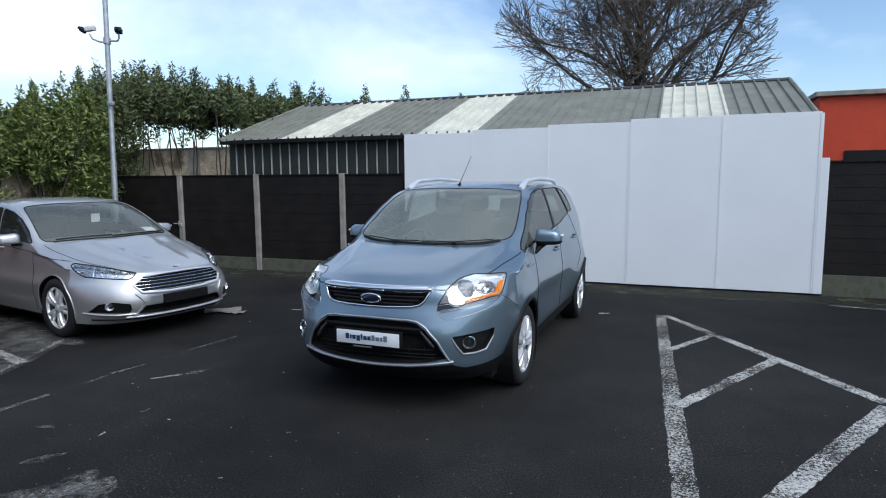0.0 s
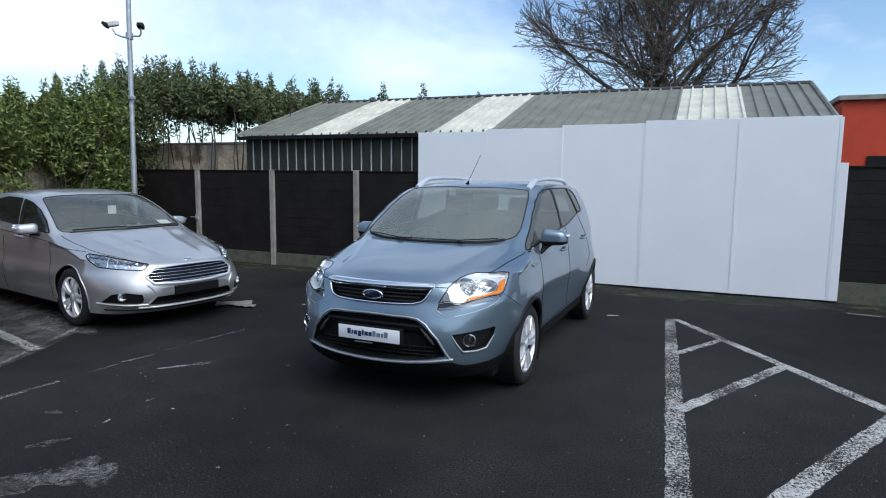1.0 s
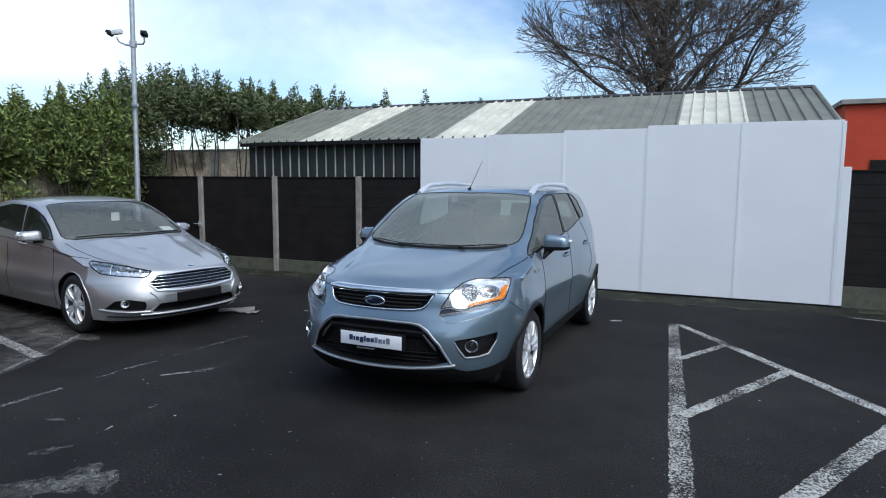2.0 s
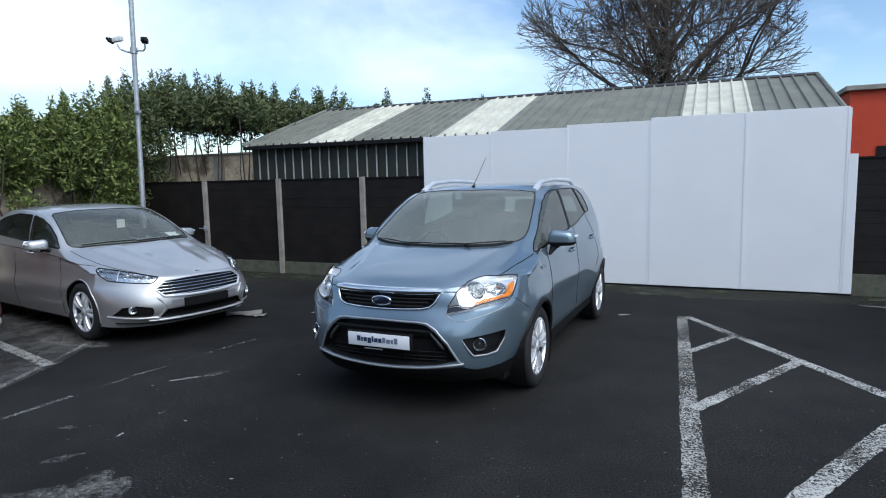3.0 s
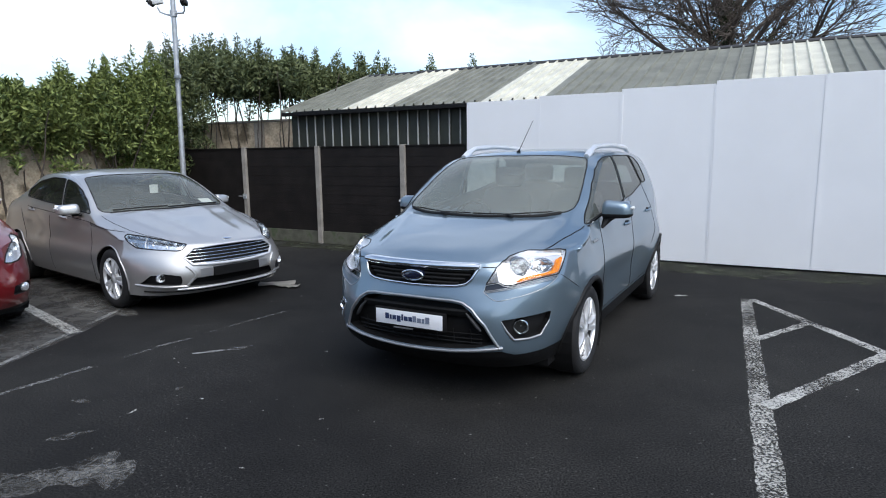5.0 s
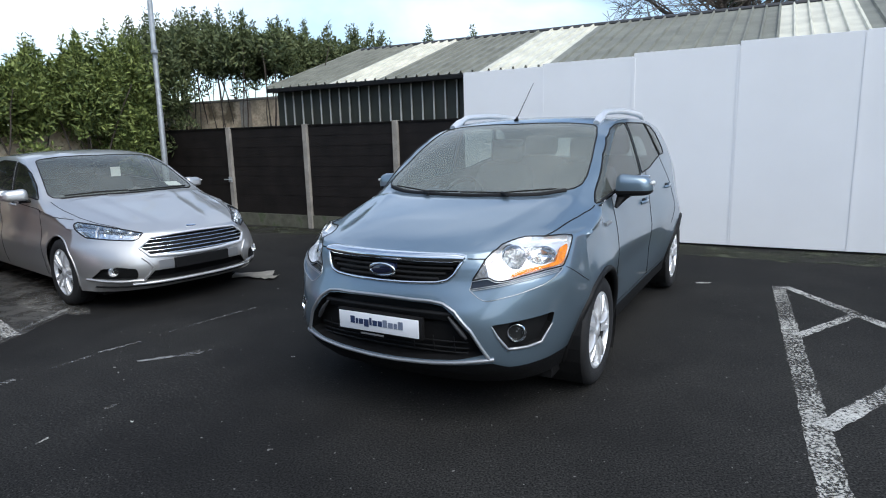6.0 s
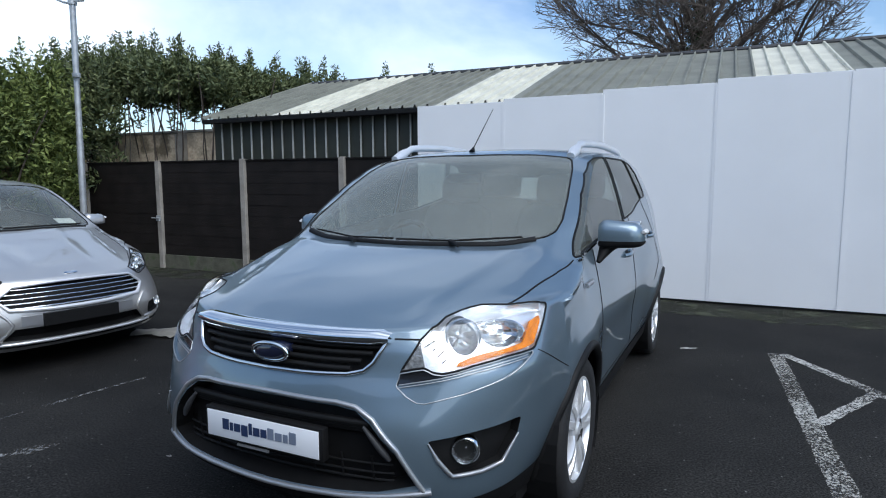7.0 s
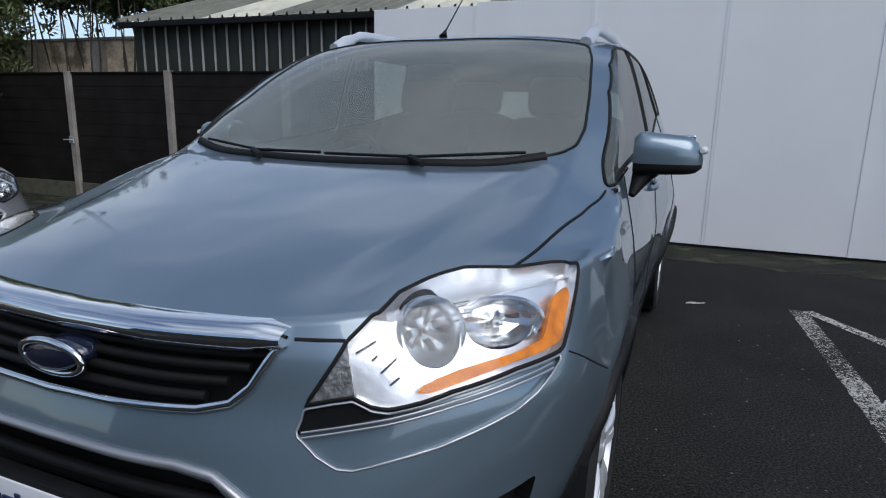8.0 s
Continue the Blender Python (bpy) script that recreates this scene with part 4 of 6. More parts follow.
def mirror_unit(car, sx, base, c, size, paint, black_low=True):
    mi = new("door_mirror")
    mi.parent = car
    mi.matrix_local = pose(sx * c[0], c[1], c[2])
    top, split, low = size[2] * 0.52, -size[2] * 0.22, -size[2] * 0.5
    part("housing", mirror_loft(bmesh.new(), sx, size, split, top, True), paint, mi, smooth=45)
    part("lower_shell", mirror_loft(bmesh.new(), sx, (size[0] * 0.985, size[1] * 0.98), split - 0.001, low, False), M_BLACK if black_low else paint, mi, smooth=45)
    bm = bmesh.new()
    foot = Vector((sx * (base[0] - c[0]), base[1] - c[1], base[2] - c[2]))
    head = Vector((-sx * size[0] * 0.32, 0.01, low * 0.75))
    tube(bm, [foot, foot.lerp(head, 0.45), foot.lerp(head, 0.8), head], [0.012, 0.026, 0.038, 0.05], 10)
    part("arm", bm, M_BLACK, mi, smooth=60)
    bm = bmesh.new()
    box(bm, -size[0] * 0.44, size[0] * 0.36, size[1] * 0.5, size[1] * 0.54, -size[2] * 0.40, size[2] * 0.42, bevel=0.004)
    part("mirror_glass", bm, M_CHROME, mi)
    bm = bmesh.new()
    tube(bm, [(sx * size[0] * 0.47, 0.03 - size[1] * 0.30, size[2] * 0.10), (sx * size[0] * 0.50, 0.035, size[2] * 0.10), (sx * size[0] * 0.49, 0.035 + size[1] * 0.2, size[2] * 0.10)], [0.008, 0.015, 0.011], 8)
    part("indicator", bm, M_WHITEP, mi, "clear side indicator", smooth=60)


def door_handle(tree, car, y, z, sx, paint, length=0.19):
    q = drape(tree, [(y + length * t, z + 0.012 * t) for t in np.linspace(-0.5, 0.5, 9)], "side", 0.0, sx)
    if len(q) < 9:
        return
    bm = bmesh.new()
    tube(bm, [p + Vector((sx * 0.028 * math.sin(math.pi * k / 8) ** 0.5, 0, 0)) for k, p in enumerate(q)], 0.0135, 8)
    h = part("door_handle", bm, paint, car, smooth=60)
    blob("handle_cup", M_BLACK, h, q[4] - Vector((sx * 0.008, 0, 0.0)), (0.02, 0.1, 0.045))


def build_suv():
    bm = shell(S_FRONT, S_ROWS)
    AXF, AXR, WZ = 1.075, 3.765, 0.345
    flare(bm, (AXF, AXR), WZ, 0.39, 0.026)
    for v in bm.verts:  # high flanks of the bonnet and its raised middle
        if v.co.z > 0.95 and 0.2 < v.co.y < 1.5:
            up = max(0, min(1, (v.co.y - 0.35) / 0.65)) * max(0, min(1, (1.5 - v.co.y) / 0.3))
            v.co.z += 0.034 * up * math.exp(-((abs(v.co.x) - 0.72) / (0.16 if abs(v.co.x) < 0.72 else 0.07)) ** 2)
        if v.co.z > 0.95 and 0.2 < v.co.y < 1.1 and abs(v.co.x) < 0.8:
            t = abs(v.co.x) - (0.40 + 0.24 * (v.co.y - 0.2))
            v.co.z += (0.014 if t < 0 else 0.014 * math.exp(-(t / 0.05) ** 2)) * min(1, (v.co.y - 0.2) / 0.3) * min(1, (1.1 - v.co.y) / 0.1)
    src = bm.copy()
    tree = tree_of(bm)
    front = lambda c: c.y < 0.85
    for sx in (1, -1):
        for y in (AXF, AXR):
            arch_cut(bm, y, WZ, 0.395, sx).free()
            arch_lip(tree, suv, y, WZ, 0.392, sx, 0.022, M_BLACK, 0.26)
            liner(suv, y, WZ, 0.41, sx * 0.5, sx * 0.91)
            wheel(suv, sx * (0.803 if y < 2 else 0.808), y, WZ, 0.238, 0.225, 5, True, sx, M_ALLOY)
    # glass
    half = [(.3, 1.020), (.54, 1.095), (.64, 1.140), (.70, 1.185), (.730, 1.245), (.737, 1.34), (.713, 1.53), (.668, 1.80), (.632, 1.93), (.60, 1.962), (.3, 1.915)]
    ws = rounded([(0, .998)] + half + [(0, 1.895)] + [(-x, y) for x, y in half[::-1]], 0.02)
    w = cut(bm, ws, "top", lambda c: c.z > 1.13)
    part("screen_seal", outline(w, 0.005), M_BLACK, suv, smooth=60)
    wb = w.copy()  # dark printed border behind the glass
    cut(wb, [(v[0] * .975, 1.47 + (v[1] - 1.47) * .98) for v in ws], "top", lambda c: True).free()
    part("screen_border", shift(wb, -0.004), M_BLACK, suv, "black printed border of the windscreen", smooth=60)
    g = even_normals(part("windscreen", w, M_GLASS, suv, "tinted windscreen with a pale veil for reflected sky and dust", smooth=60), src)
    g.visible_shadow = False
    for sx in (1, -1):
        ok = lambda c, sx=sx: c.x * sx > 0.5 and c.z > 1.0
        for poly in ([(1.175, 1.127), (1.36, 1.264), (1.58, 1.412), (1.78, 1.520), (1.95, 1.586), (2.10, 1.614), (2.24, 1.625), (2.37, 1.629), (2.39, 1.232), (1.60, 1.168)], [(2.43, 1.236), (2.41, 1.63), (3.06, 1.628), (3.28, 1.338), (2.75, 1.258)], [(3.31, 1.343), (3.10, 1.626), (3.30, 1.60), (3.43, 1.54), (3.50, 1.40), (3.47, 1.352)]):
            p = cut(bm, rounded(poly, 0.02), "side", ok)
            if len(p.faces):
                part("window_seal", outline(p, 0.006), M_BLACK, suv, smooth=60)
                g = even_normals(part("side_window", p, M_GLASS_PALE, suv, smooth=60), src)
                g.visible_shadow = False
        seam(tree, suv, [(1.165, 1.112), (1.60, 1.157), (2.1, 1.195), (2.4, 1.221)], "side", 0.008, sx, "waist_trim", M_CHROME, 0.004)
    p = cut(bm, rounded([(-.56, 1.30), (.56, 1.30), (.50, 1.52), (-.50, 1.52)], .04), "front", lambda c: c.y > 3.9)
    g = part("rear_window", p, M_GLASS_SIDE, suv, smooth=60)
    g.visible_shadow = False
    # upper grille
    gp = [(-.435, .922), (-.40, .86), (-.37, .832), (-.32, .82), (-.15, .814), (0, .812), (.15, .814), (.32, .82), (.37, .832), (.40, .86), (.435, .922), (.2, .925), (0, .926), (-.2, .925)]
    p = cut(bm, gp, "front", front)
    part("grille_back", recess(p, 0.05), M_BLACK, suv, "black grille recess", smooth=40)
    for z in (.838, .864, .890, .914):
        half = .30 + (z - .82) * 1.35
        q = drape(tree, [(x, z) for x in np.linspace(-half, half, 25)], "front", -0.012)
        b2 = bmesh.new()
        tube(b2, q, 0.0095, 8)
        part("grille_slat", b2, M_BLACK, suv, smooth=60)
    q = drape(tree, [(x, z) for x, z in ((v.x, v.y) for v in dense([Vector((-.437, .925)), Vector((-.405, .86)), Vector((-.375, .832)), Vector((-.32, .819)), Vector((-.15, .812)), Vector((0, .81)), Vector((.15, .812)), Vector((.32, .819)), Vector((.375, .832)), Vector((.405, .86)), Vector((.437, .925))], 0.02))], "front", 0.004)
    b2 = bmesh.new()
    tube(b2, q, 0.009, 8)
    part("grille_surround", b2, M_CHROME, suv, "chrome grille surround", smooth=60)
    # chrome bar
    xs = np.linspace(-.452, .452, 41)
    b2 = bmesh.new()
    rows = []
    for x in xs:
        t = abs(x) / .452
        zc, hh = .9395 + .004 * t, (.0225 if t < .9 else .0225 * (1 - .35 * (t - .9) / .1))
        c = drape(tree, [(float(x), .925)], "front", 0)[0]
        rows.append([b2.verts.new((x, c.y + dy, zc + dz * hh)) for dy, dz in ((.012, -1.1), (-.016, -1), (-.024, -.5), (-.026, 0), (-.020, .5), (-.004, .95), (.02, 1.05), (.05, .95))])
    for a, b in zip(rows, rows[1:]):
        for k in range(7):
            b2.faces.new((a[k], b[k], b[k + 1], a[k + 1]))
    b2.faces.new(rows[0])
    b2.faces.new(rows[-1][::-1])
    bmesh.ops.recalc_face_normals(b2, faces=b2.faces)
    part("chrome_bar", b2, M_CHROME, suv, "wide chrome bar over the grille", smooth=50)
    # badge, a plain oval
    b2 = bmesh.new()
    c = Vector((0, drape(tree, [(0, .87)], "front", 0)[0].y, .872))
    lathe(b2, [(0.0005, 0.030), (0.015, 0.0297), (0.03, 0.0288), (0.045, 0.0272), (0.06, 0.025), (0.072, 0.021), (0.080, 0.006), (0.080, -0.03)], 48, Matrix.Translation(c) @ pose(0, 0, 0, 8, 0, -90) @ Matrix.Diagonal((1, 1, 0.40, 1)))
    bd = part("badge", b2, M_BADGE, suv, "plain dark blue oval badge with chrome rim", smooth=50)
    b2 = bmesh.new()
    tube(b2, [c + Matrix.Rotation(radians(8), 3, "X") @ Vector((0.080 * math.cos(a), -0.018, 0.033 * math.sin(a))) for a in (2 * math.pi * k / 40 for k in range(41))], 0.008, 8)
    part("badge_rim", b2, M_CHROME, bd, smooth=60)
    # lower grille, its frame and the skid strip
    lg = [(-.575, .455), (-.515, .57), (-.43, .665), (-.37, .705), (-.30, .716), (-.1, .722), (.1, .722), (.30, .716), (.37, .705), (.43, .665), (.515, .57), (.575, .455), (.45, .425), (.3, .408), (.1, .398), (-.1, .398), (-.3, .408), (-.45, .425)]
    p = cut(bm, lg, "front", front)
    part("intake_back", recess(p, 0.07), M_BLACK, suv, "black lower intake", smooth=40)
    frame_pts = [(-.60, .43), (-.52, .585), (-.435, .68), (-.37, .717), (-.30, .728), (0, .734), (.30, .728), (.37, .717), (.435, .68), (.52, .585), (.60, .43)]
    q = drape(tree, [tuple(v) for v in dense([Vector(v) for v in frame_pts], 0.025)], "front", 0.004)
    b2 = bmesh.new()
    tube(b2, q, 0.009, 8)
    part("intake_frame", b2, M_SATIN, suv, "satin silver intake frame", smooth=60)
    q = drape(tree, [tuple(v) for v in dense([Vector(v) for v in ((-.62, .43), (-.45, .409), (-.3, .393), (-.1, .383), (.1, .383), (.3, .393), (.45, .409), (.62, .43))], 0.03)], "front", 0.006)
    b2 = bmesh.new()
    tube(b2, q, 0.0105, 8)
    part("skid_strip", b2, M_SATIN, suv, "satin silver skid strip", smooth=60)
    b2 = bmesh.new()
    q = drape(tree, [(x, .665) for x in np.linspace(-.42, .42, 25)], "front", -0.03)
    for dz in (0, -.012, -.024):
        tube(b2, [v + Vector((0, 0.012 * (dz / -.024), dz)) for v in q], 0.014, 8)
    part("intake_beam", b2, M_BLACK, suv, "black cross beam", smooth=60)
    for z in (.50, .465, .435):
        q = drape(tree, [(x, z) for x in np.linspace(-.50, .50, 25)], "front", -0.05)
        b2 = bmesh.new()
        tube(b2, q, 0.005, 6)
        part("intake_slat", b2, M_BLACK, suv, smooth=60)
    for x in (-.42, -.30, -.18, .18, .30, .42):
        q = drape(tree, [(x, z) for z in np.linspace(.43, .53, 5)], "front", -0.05)
        b2 = bmesh.new()
        tube(b2, q, 0.0045, 6)
        part("intake_rib", b2, M_BLACK, suv, smooth=60)
    for sx in (1, -1):  # pale end caps in the intake
        b2 = bmesh.new()
        q = drape(tree, [(sx * x, z) for x, z in ((.40, .655), (.44, .61), (.475, .565), (.495, .535))], "front", -0.02)
        tube(b2, q, [0.006, 0.011, 0.013, 0.008], 8)
        part("intake_cap", b2, M_CAP, suv, "dark grey intake end cap", smooth=60)
    # plate, with plain bars in place of its writing
    y0 = -0.012
    holder = part("plate_holder", (lambda b: (box(b, -.275, .275, y0 - .004, y0 + .03, .522, .642, bevel=.004), b)[1])(bmesh.new()), M_BLACK, suv, smooth=40)
    plate = part("number_plate", (lambda b: (box(b, -.26, .26, y0 - .009, y0 - .004, .532, .632, bevel=.002), b)[1])(bmesh.new()), M_PLATE, suv, "white plate with plain dark bars", smooth=40)
    x = -.180
    for w, lo, hi in ((.029, .0, .040), (.014, .0, .030), (.028, .0, .030), (.029, -.011, .030), (.014, .0, .042), (.028, .0, .030), (.026, .0, .030)):  # bold word
        boxes("lettering_bar", M_INK, plate, (x, x + w, y0 - .0125, y0 - .0095, .568 + lo, .568 + hi))
        x += w + .007
    for w, lo, hi in ((.026, .0, .040), (.029, .0, .029), (.019, .0, .029), (.029, .0, .042)):  # light word
        boxes("lettering_bar", M_INK_LIGHT, plate, (x, x + w, y0 - .0125, y0 - .0095, .568 + lo, .568 + hi))
        x += w + .008
    boxes("plate_clip", M_SATIN, suv, (-.12, .03, y0 - .004, y0 + .002, .510, .518))
    # dark lower bumper
    lb = [(-1.0, .15), (1.0, .15), (1.0, .372), (.80, .372), (.68, .376), (.61, .405), (.45, .39), (.3, .374), (0, .366), (-.3, .374), (-.45, .39), (-.61, .405), (-.68, .376), (-.80, .372), (-1.0, .372)]
    p = cut(bm, lb, "front", front)
    part("lower_bumper", shift(p, -0.004), M_BLACK, suv, "black plastic lower bumper", smooth=40)
    for sx in (1, -1):
        sp = [(0.9, .2), (4.3, .2), (4.3, .37), (3.0, .36), (1.0, .37)]
        p = cut(bm, sp, "side", lambda c, sx=sx: c.x * sx > .6 and c.y > .8)
        part("sill", shift(p, 0.004), M_BLACK, suv, "black plastic sill", smooth=40)
        # fog lamp pocket
        fp = rounded([(.612, .612), (.848, .642), (.838, .585), (.803, .492), (.755, .482), (.68, .482), (.64, .55)], .012, 3)
        fp = fp if sx > 0 else flip(fp)
        p = cut(bm, fp, "front", front)
        part("fog_pocket", recess(p, 0.035), M_BLACK, suv, "black fog lamp recess", smooth=40)
        q = drape(tree, [(sx * v.x, v.y) for v in dense([Vector(v) for v in ((.615, .605), (.642, .55), (.682, .484), (.755, .481), (.80, .490), (.838, .58))], .02)], "front", .003)
        b2 = bmesh.new()
        tube(b2, q, [.003 + .005 * min(1, math.sin(math.pi * k / (len(q) - 1)) * 1.3) for k in range(len(q))], 8)
        part("fog_trim", b2, M_SATIN, suv, "chrome fog lamp trim", smooth=60)
        c = drape(tree, [(sx * .722, .562)], "front", 0)[0]
        fl = new("fog_lamp")
        fl.parent = suv
        fl.matrix_local = Matrix.Translation(c + Vector((-sx * .012, .012, 0))) @ pose(0, 0, 0, 0, 0, sx * 22)
        lamp_bowl(fl, Matrix(), .040, .05, "reflector", M_BOWL)
        b2 = bmesh.new()
        lathe(b2, [(.001, .012), (.02, .010), (.043, .002)], 24, pose(0, 0, 0, 0, 0, -90))
        part("lens", b2, M_LENS, fl, smooth=60)
        b2 = bmesh.new()
        lathe(b2, [(.042, .003), (.046, .011), (.051, .006), (.053, -.02)], 32, pose(0, 0, 0, 0, 0, -90))
        part("ring", b2, M_CHROME, fl, "chrome ring", smooth=60)
        # headlight
        hp = rounded([(.468, .831), (.506, .883), (.545, .935), (.594, .974), (.659, .994), (.728, 1.007), (.776, 1.014), (.815, 1.018), (.954, 1.017), (1.055, 1.015), (1.080, 1.012), (1.082, 1.001), (1.057, .962), (1.013, .909), (.986, .882), (.972, .874), (.856, .867), (.722, .849), (.663, .836), (.608, .827), (.576, .831), (.548, .846), (.514, .841)], .006, 2)
        p = corner_cut(bm, hp, sx, lambda c, sx=sx: c.x * sx > .4 and c.y < .85 and c.z > .78)
        hl = new("headlight")
        hl.parent = suv
        hl["label"] = "clear headlight with amber lower edge"
        lens_bm = p.copy()
        strip_at = [(.657, .851), (.672, .863), (.702, .873), (.740, .881), (.792, .887), (.863, .892), (.920, .900), (.938, .904), (.953, .922), (.988, .964), (1.036, .976), (1.038, .958), (1.004, .914), (.982, .889), (.925, .882), (.861, .879), (.789, .870), (.724, .858), (.682, .850)]
        amber = corner_cut(p.copy(), rounded(strip_at, .006, 2), sx, lambda c: True)
        part("headlight_seal", outline(lens_bm, .0042, 6, -.001), M_BLACK, hl, smooth=60)
        tri = corner_cut(p.copy(), [(.45, .80), (.48, .93), (.545, .94), (.546, .90), (.549, .866), (.552, .83), (.55, .80)], sx, lambda c: True)
        part("marker_lamp", thicken(shift(tri, -.008), .03), M_MARKER, hl, "small grey marker lamp", smooth=40)
        p = recess(p, .036)
        seat_tree = tree_of(p)
        back40 = TURN40[sx].inverted()
        into = (back40 @ Vector((0, 1, 0))).normalized()
        lens_tree = tree_of(lens_bm)
        bowls = [(corner_drape(seat_tree, [(xc, zc)], sx)[0], r, dp, e) for xc, zc, r, dp, e in ((.708, .928, .060, .07, 1), (.858, .928, .046, .05, 1.85))]
        for xc, zc, r, e in ((.708, .928, .057, 1), (.858, .928, .044, 1.85)):
            corner_cut(p, [(xc + e * r * math.cos(2 * math.pi * k / 28), zc + r * math.sin(2 * math.pi * k / 28)) for k in range(28)], sx, lambda c: True).free()
        part("reflector", p, M_REFLECT, hl, "silvered reflector housing", smooth=30)
        if sx > 0:
            part("amber_strip", thicken(shift(amber, -.006), .012), M_AMBER, hl, "amber indicator strip", smooth=40)
        for seat_at, r, dp, e in bowls:
            lamp_bowl(hl, Matrix.Translation(seat_at) @ pose(0, 0, 0, -14, 0, sx * 40) @ Matrix.Diagonal((e, 1, 1, 1)), r * 1.02, dp, "lamp_bowl", M_BOWL, e < 1.5, e < 1.5)
        for x0, z0, x1, z1 in ((.563, .905, .601, .924), (.590, .893, .601, .900), (.604, .872, .634, .895), (.618, .852, .636, .864)):  # slots of the inner reflector
            b2 = bmesh.new()
            tube(b2, [p + into * .034 for p in corner_drape(lens_tree, [(x0, z0), ((x0 + x1) / 2, (z0 + z1) / 2), (x1, z1)], sx)], .0022, 6)
            part("reflector_slot", b2, M_CAP, hl, smooth=60)
        for k in range(4):  # ribs between the two lamps and beside the outer one
            for x0, x1, z0, z1 in ((.752, .790, .972, .974), (.925, .950, .925, .940)):
                b2 = bmesh.new()
                tube(b2, [p + into * .032 for p in corner_drape(lens_tree, [(x0, z0 - .009 * k), (x1, z1 - .009 * k)], sx)], .002, 6)
                part("reflector_rib", b2, M_CHROME, hl, smooth=60)
        g = even_normals(part("lens", lens_bm, M_LENS, hl, smooth=60), src)
        g.visible_shadow = False
        # tray below the headlight
        tp = rounded([(.450, .786), (.460, .806), (.467, .826), (.514, .835), (.548, .840), (.578, .825), (.608, .821), (.663, .830), (.722, .843), (.856, .861), (.968, .868), (.962, .858), (.926, .838), (.890, .819), (.845, .801), (.777, .783), (.686, .761), (.602, .745), (.543, .732), (.512, .735), (.482, .754)], .006, 2)
        p = corner_cut(bm, tp, sx, lambda c, sx=sx: c.x * sx > .4 and c.y < .85 and c.z < .9)
        edge_tree = tree_of(p)
        part("tray_edge", outline(p, .0024, 6), M_SATIN, hl, smooth=60)
        for dz in (0, -.008):
            b2 = bmesh.new()
            tube(b2, corner_drape(edge_tree, dense2([(.460, .790 + dz), (.607, .813 + dz), (.720, .834 + dz), (.850, .851 + dz), (.940, .860 + dz)]), sx, .001), .0022, 6)
            part("tray_line", b2, M_SATIN, hl, "thin chrome line under the lamp", smooth=60)
        dark = corner_cut(p, [(.44, .84), (.452, .788), (.54, .803), (.607, .816), (.66, .826), (.66, .85), (.5, .86)], sx, lambda c: True)
        part("tray", recess(p, .012), M_BLUE, hl, "body colour recess below the lamp", smooth=40)
        part("tray_strip", recess(dark, .008), M_GLOSSBLACK, hl, "black strip below the lamp", smooth=40)
        # seams
        seam(tree, suv, [(sx * x, y) for x, y in ((.745, .545), (.757, .62), (.774, .731), (.795, .85), (.812, .932), (.832, 1.08), (.840, 1.155))], "top", .004)
        seam(tree, suv, [(sx * .46, .938), (sx * .54, .936)], "front", .004)
        seam(tree, suv, [(.50, .866), (.58, .825), (.68, .775), (.75, .74)], "side", .0025, sx)
        seam(tree, suv, [(1.52, 1.13), (1.50, .95), (1.46, .6), (1.47, .38)], "side", .0028, sx)
        seam(tree, suv, [(2.56, 1.24), (2.58, .9), (2.57, .38)], "side", .0028, sx)
        seam(tree, suv, [(3.25, 1.33), (3.38, 1.1), (3.40, .85), (3.30, .72)], "side", .0028, sx)
        seam(tree, suv, [(1.5, .40), (2.56, .39), (3.3, .40)], "side", .003, sx)
        door_handle(tree, suv, 2.36, 1.02, sx, M_BLUE)
        door_handle(tree, suv, 3.22, 1.07, sx, M_BLUE)
        b2 = bmesh.new()
        q = drape(tree, [(1.24, .985), (1.30, .987), (1.36, .989)], "side", .004, sx)
        if len(q) == 3:
            tube(b2, q, .012, 8)
            part("side_repeater", b2, M_SATIN, suv, smooth=60)
        mirror_unit(suv, sx, (.88, 1.53, 1.065), (.985, 1.60, 1.208), (.225, .15, .150), M_BLUE)
        # roof rail
        q = drape(tree, [(sx * .605, y) for y in np.linspace(2.03, 3.70, 24)], "top", 0)
        b2 = bmesh.new()
        n = len(q)
        tube(b2, [v + Vector((0, 0, .046 * min(1, math.sin(math.pi * min(1, max(0, k / (n - 1)))) * 2.6) + .004)) for k, v in enumerate(q)], [.014 + .010 * min(1, k / 3) * min(1, (n - 1 - k) / 3) for k in range(n)], 10)
        rr = part("roof_rail", b2, M_ALLOY, suv, "silver roof rail", smooth=60)
        b2 = bmesh.new()
        tube(b2, [q[0] + Vector((0, -.03, -.004)), q[1] + Vector((0, 0, .02)), q[2] + Vector((0, 0, .035))], [.026, .034, .024], 8)
        part("rail_foot", b2, M_ALLOY, rr, smooth=60)
        # wiper
        q = drape(tree, [(x, y) for x, y in (((-.02, 1.012), (.28, 1.030), (.60, 1.135)) if sx > 0 else ((-.60, 1.135), (-.30, 1.03), (-.04, 1.018)))], "top", .018)
        b2 = bmesh.new()
        tube(b2, q, .005, 6)
        tube(b2, [q[1] + Vector((0, -.02, .0)), q[1] + Vector((.06, -.06, -.015))], .011, 6)
        part("wiper", b2, M_BLACK, suv, smooth=60)
    q = drape(tree, [(x, 0.992 + .148 * (abs(x) / .64) ** 2.2) for x in np.linspace(-.66, .66, 31)], "top", -.002)
    b2 = bmesh.new()
    tube(b2, q, .018, 8)
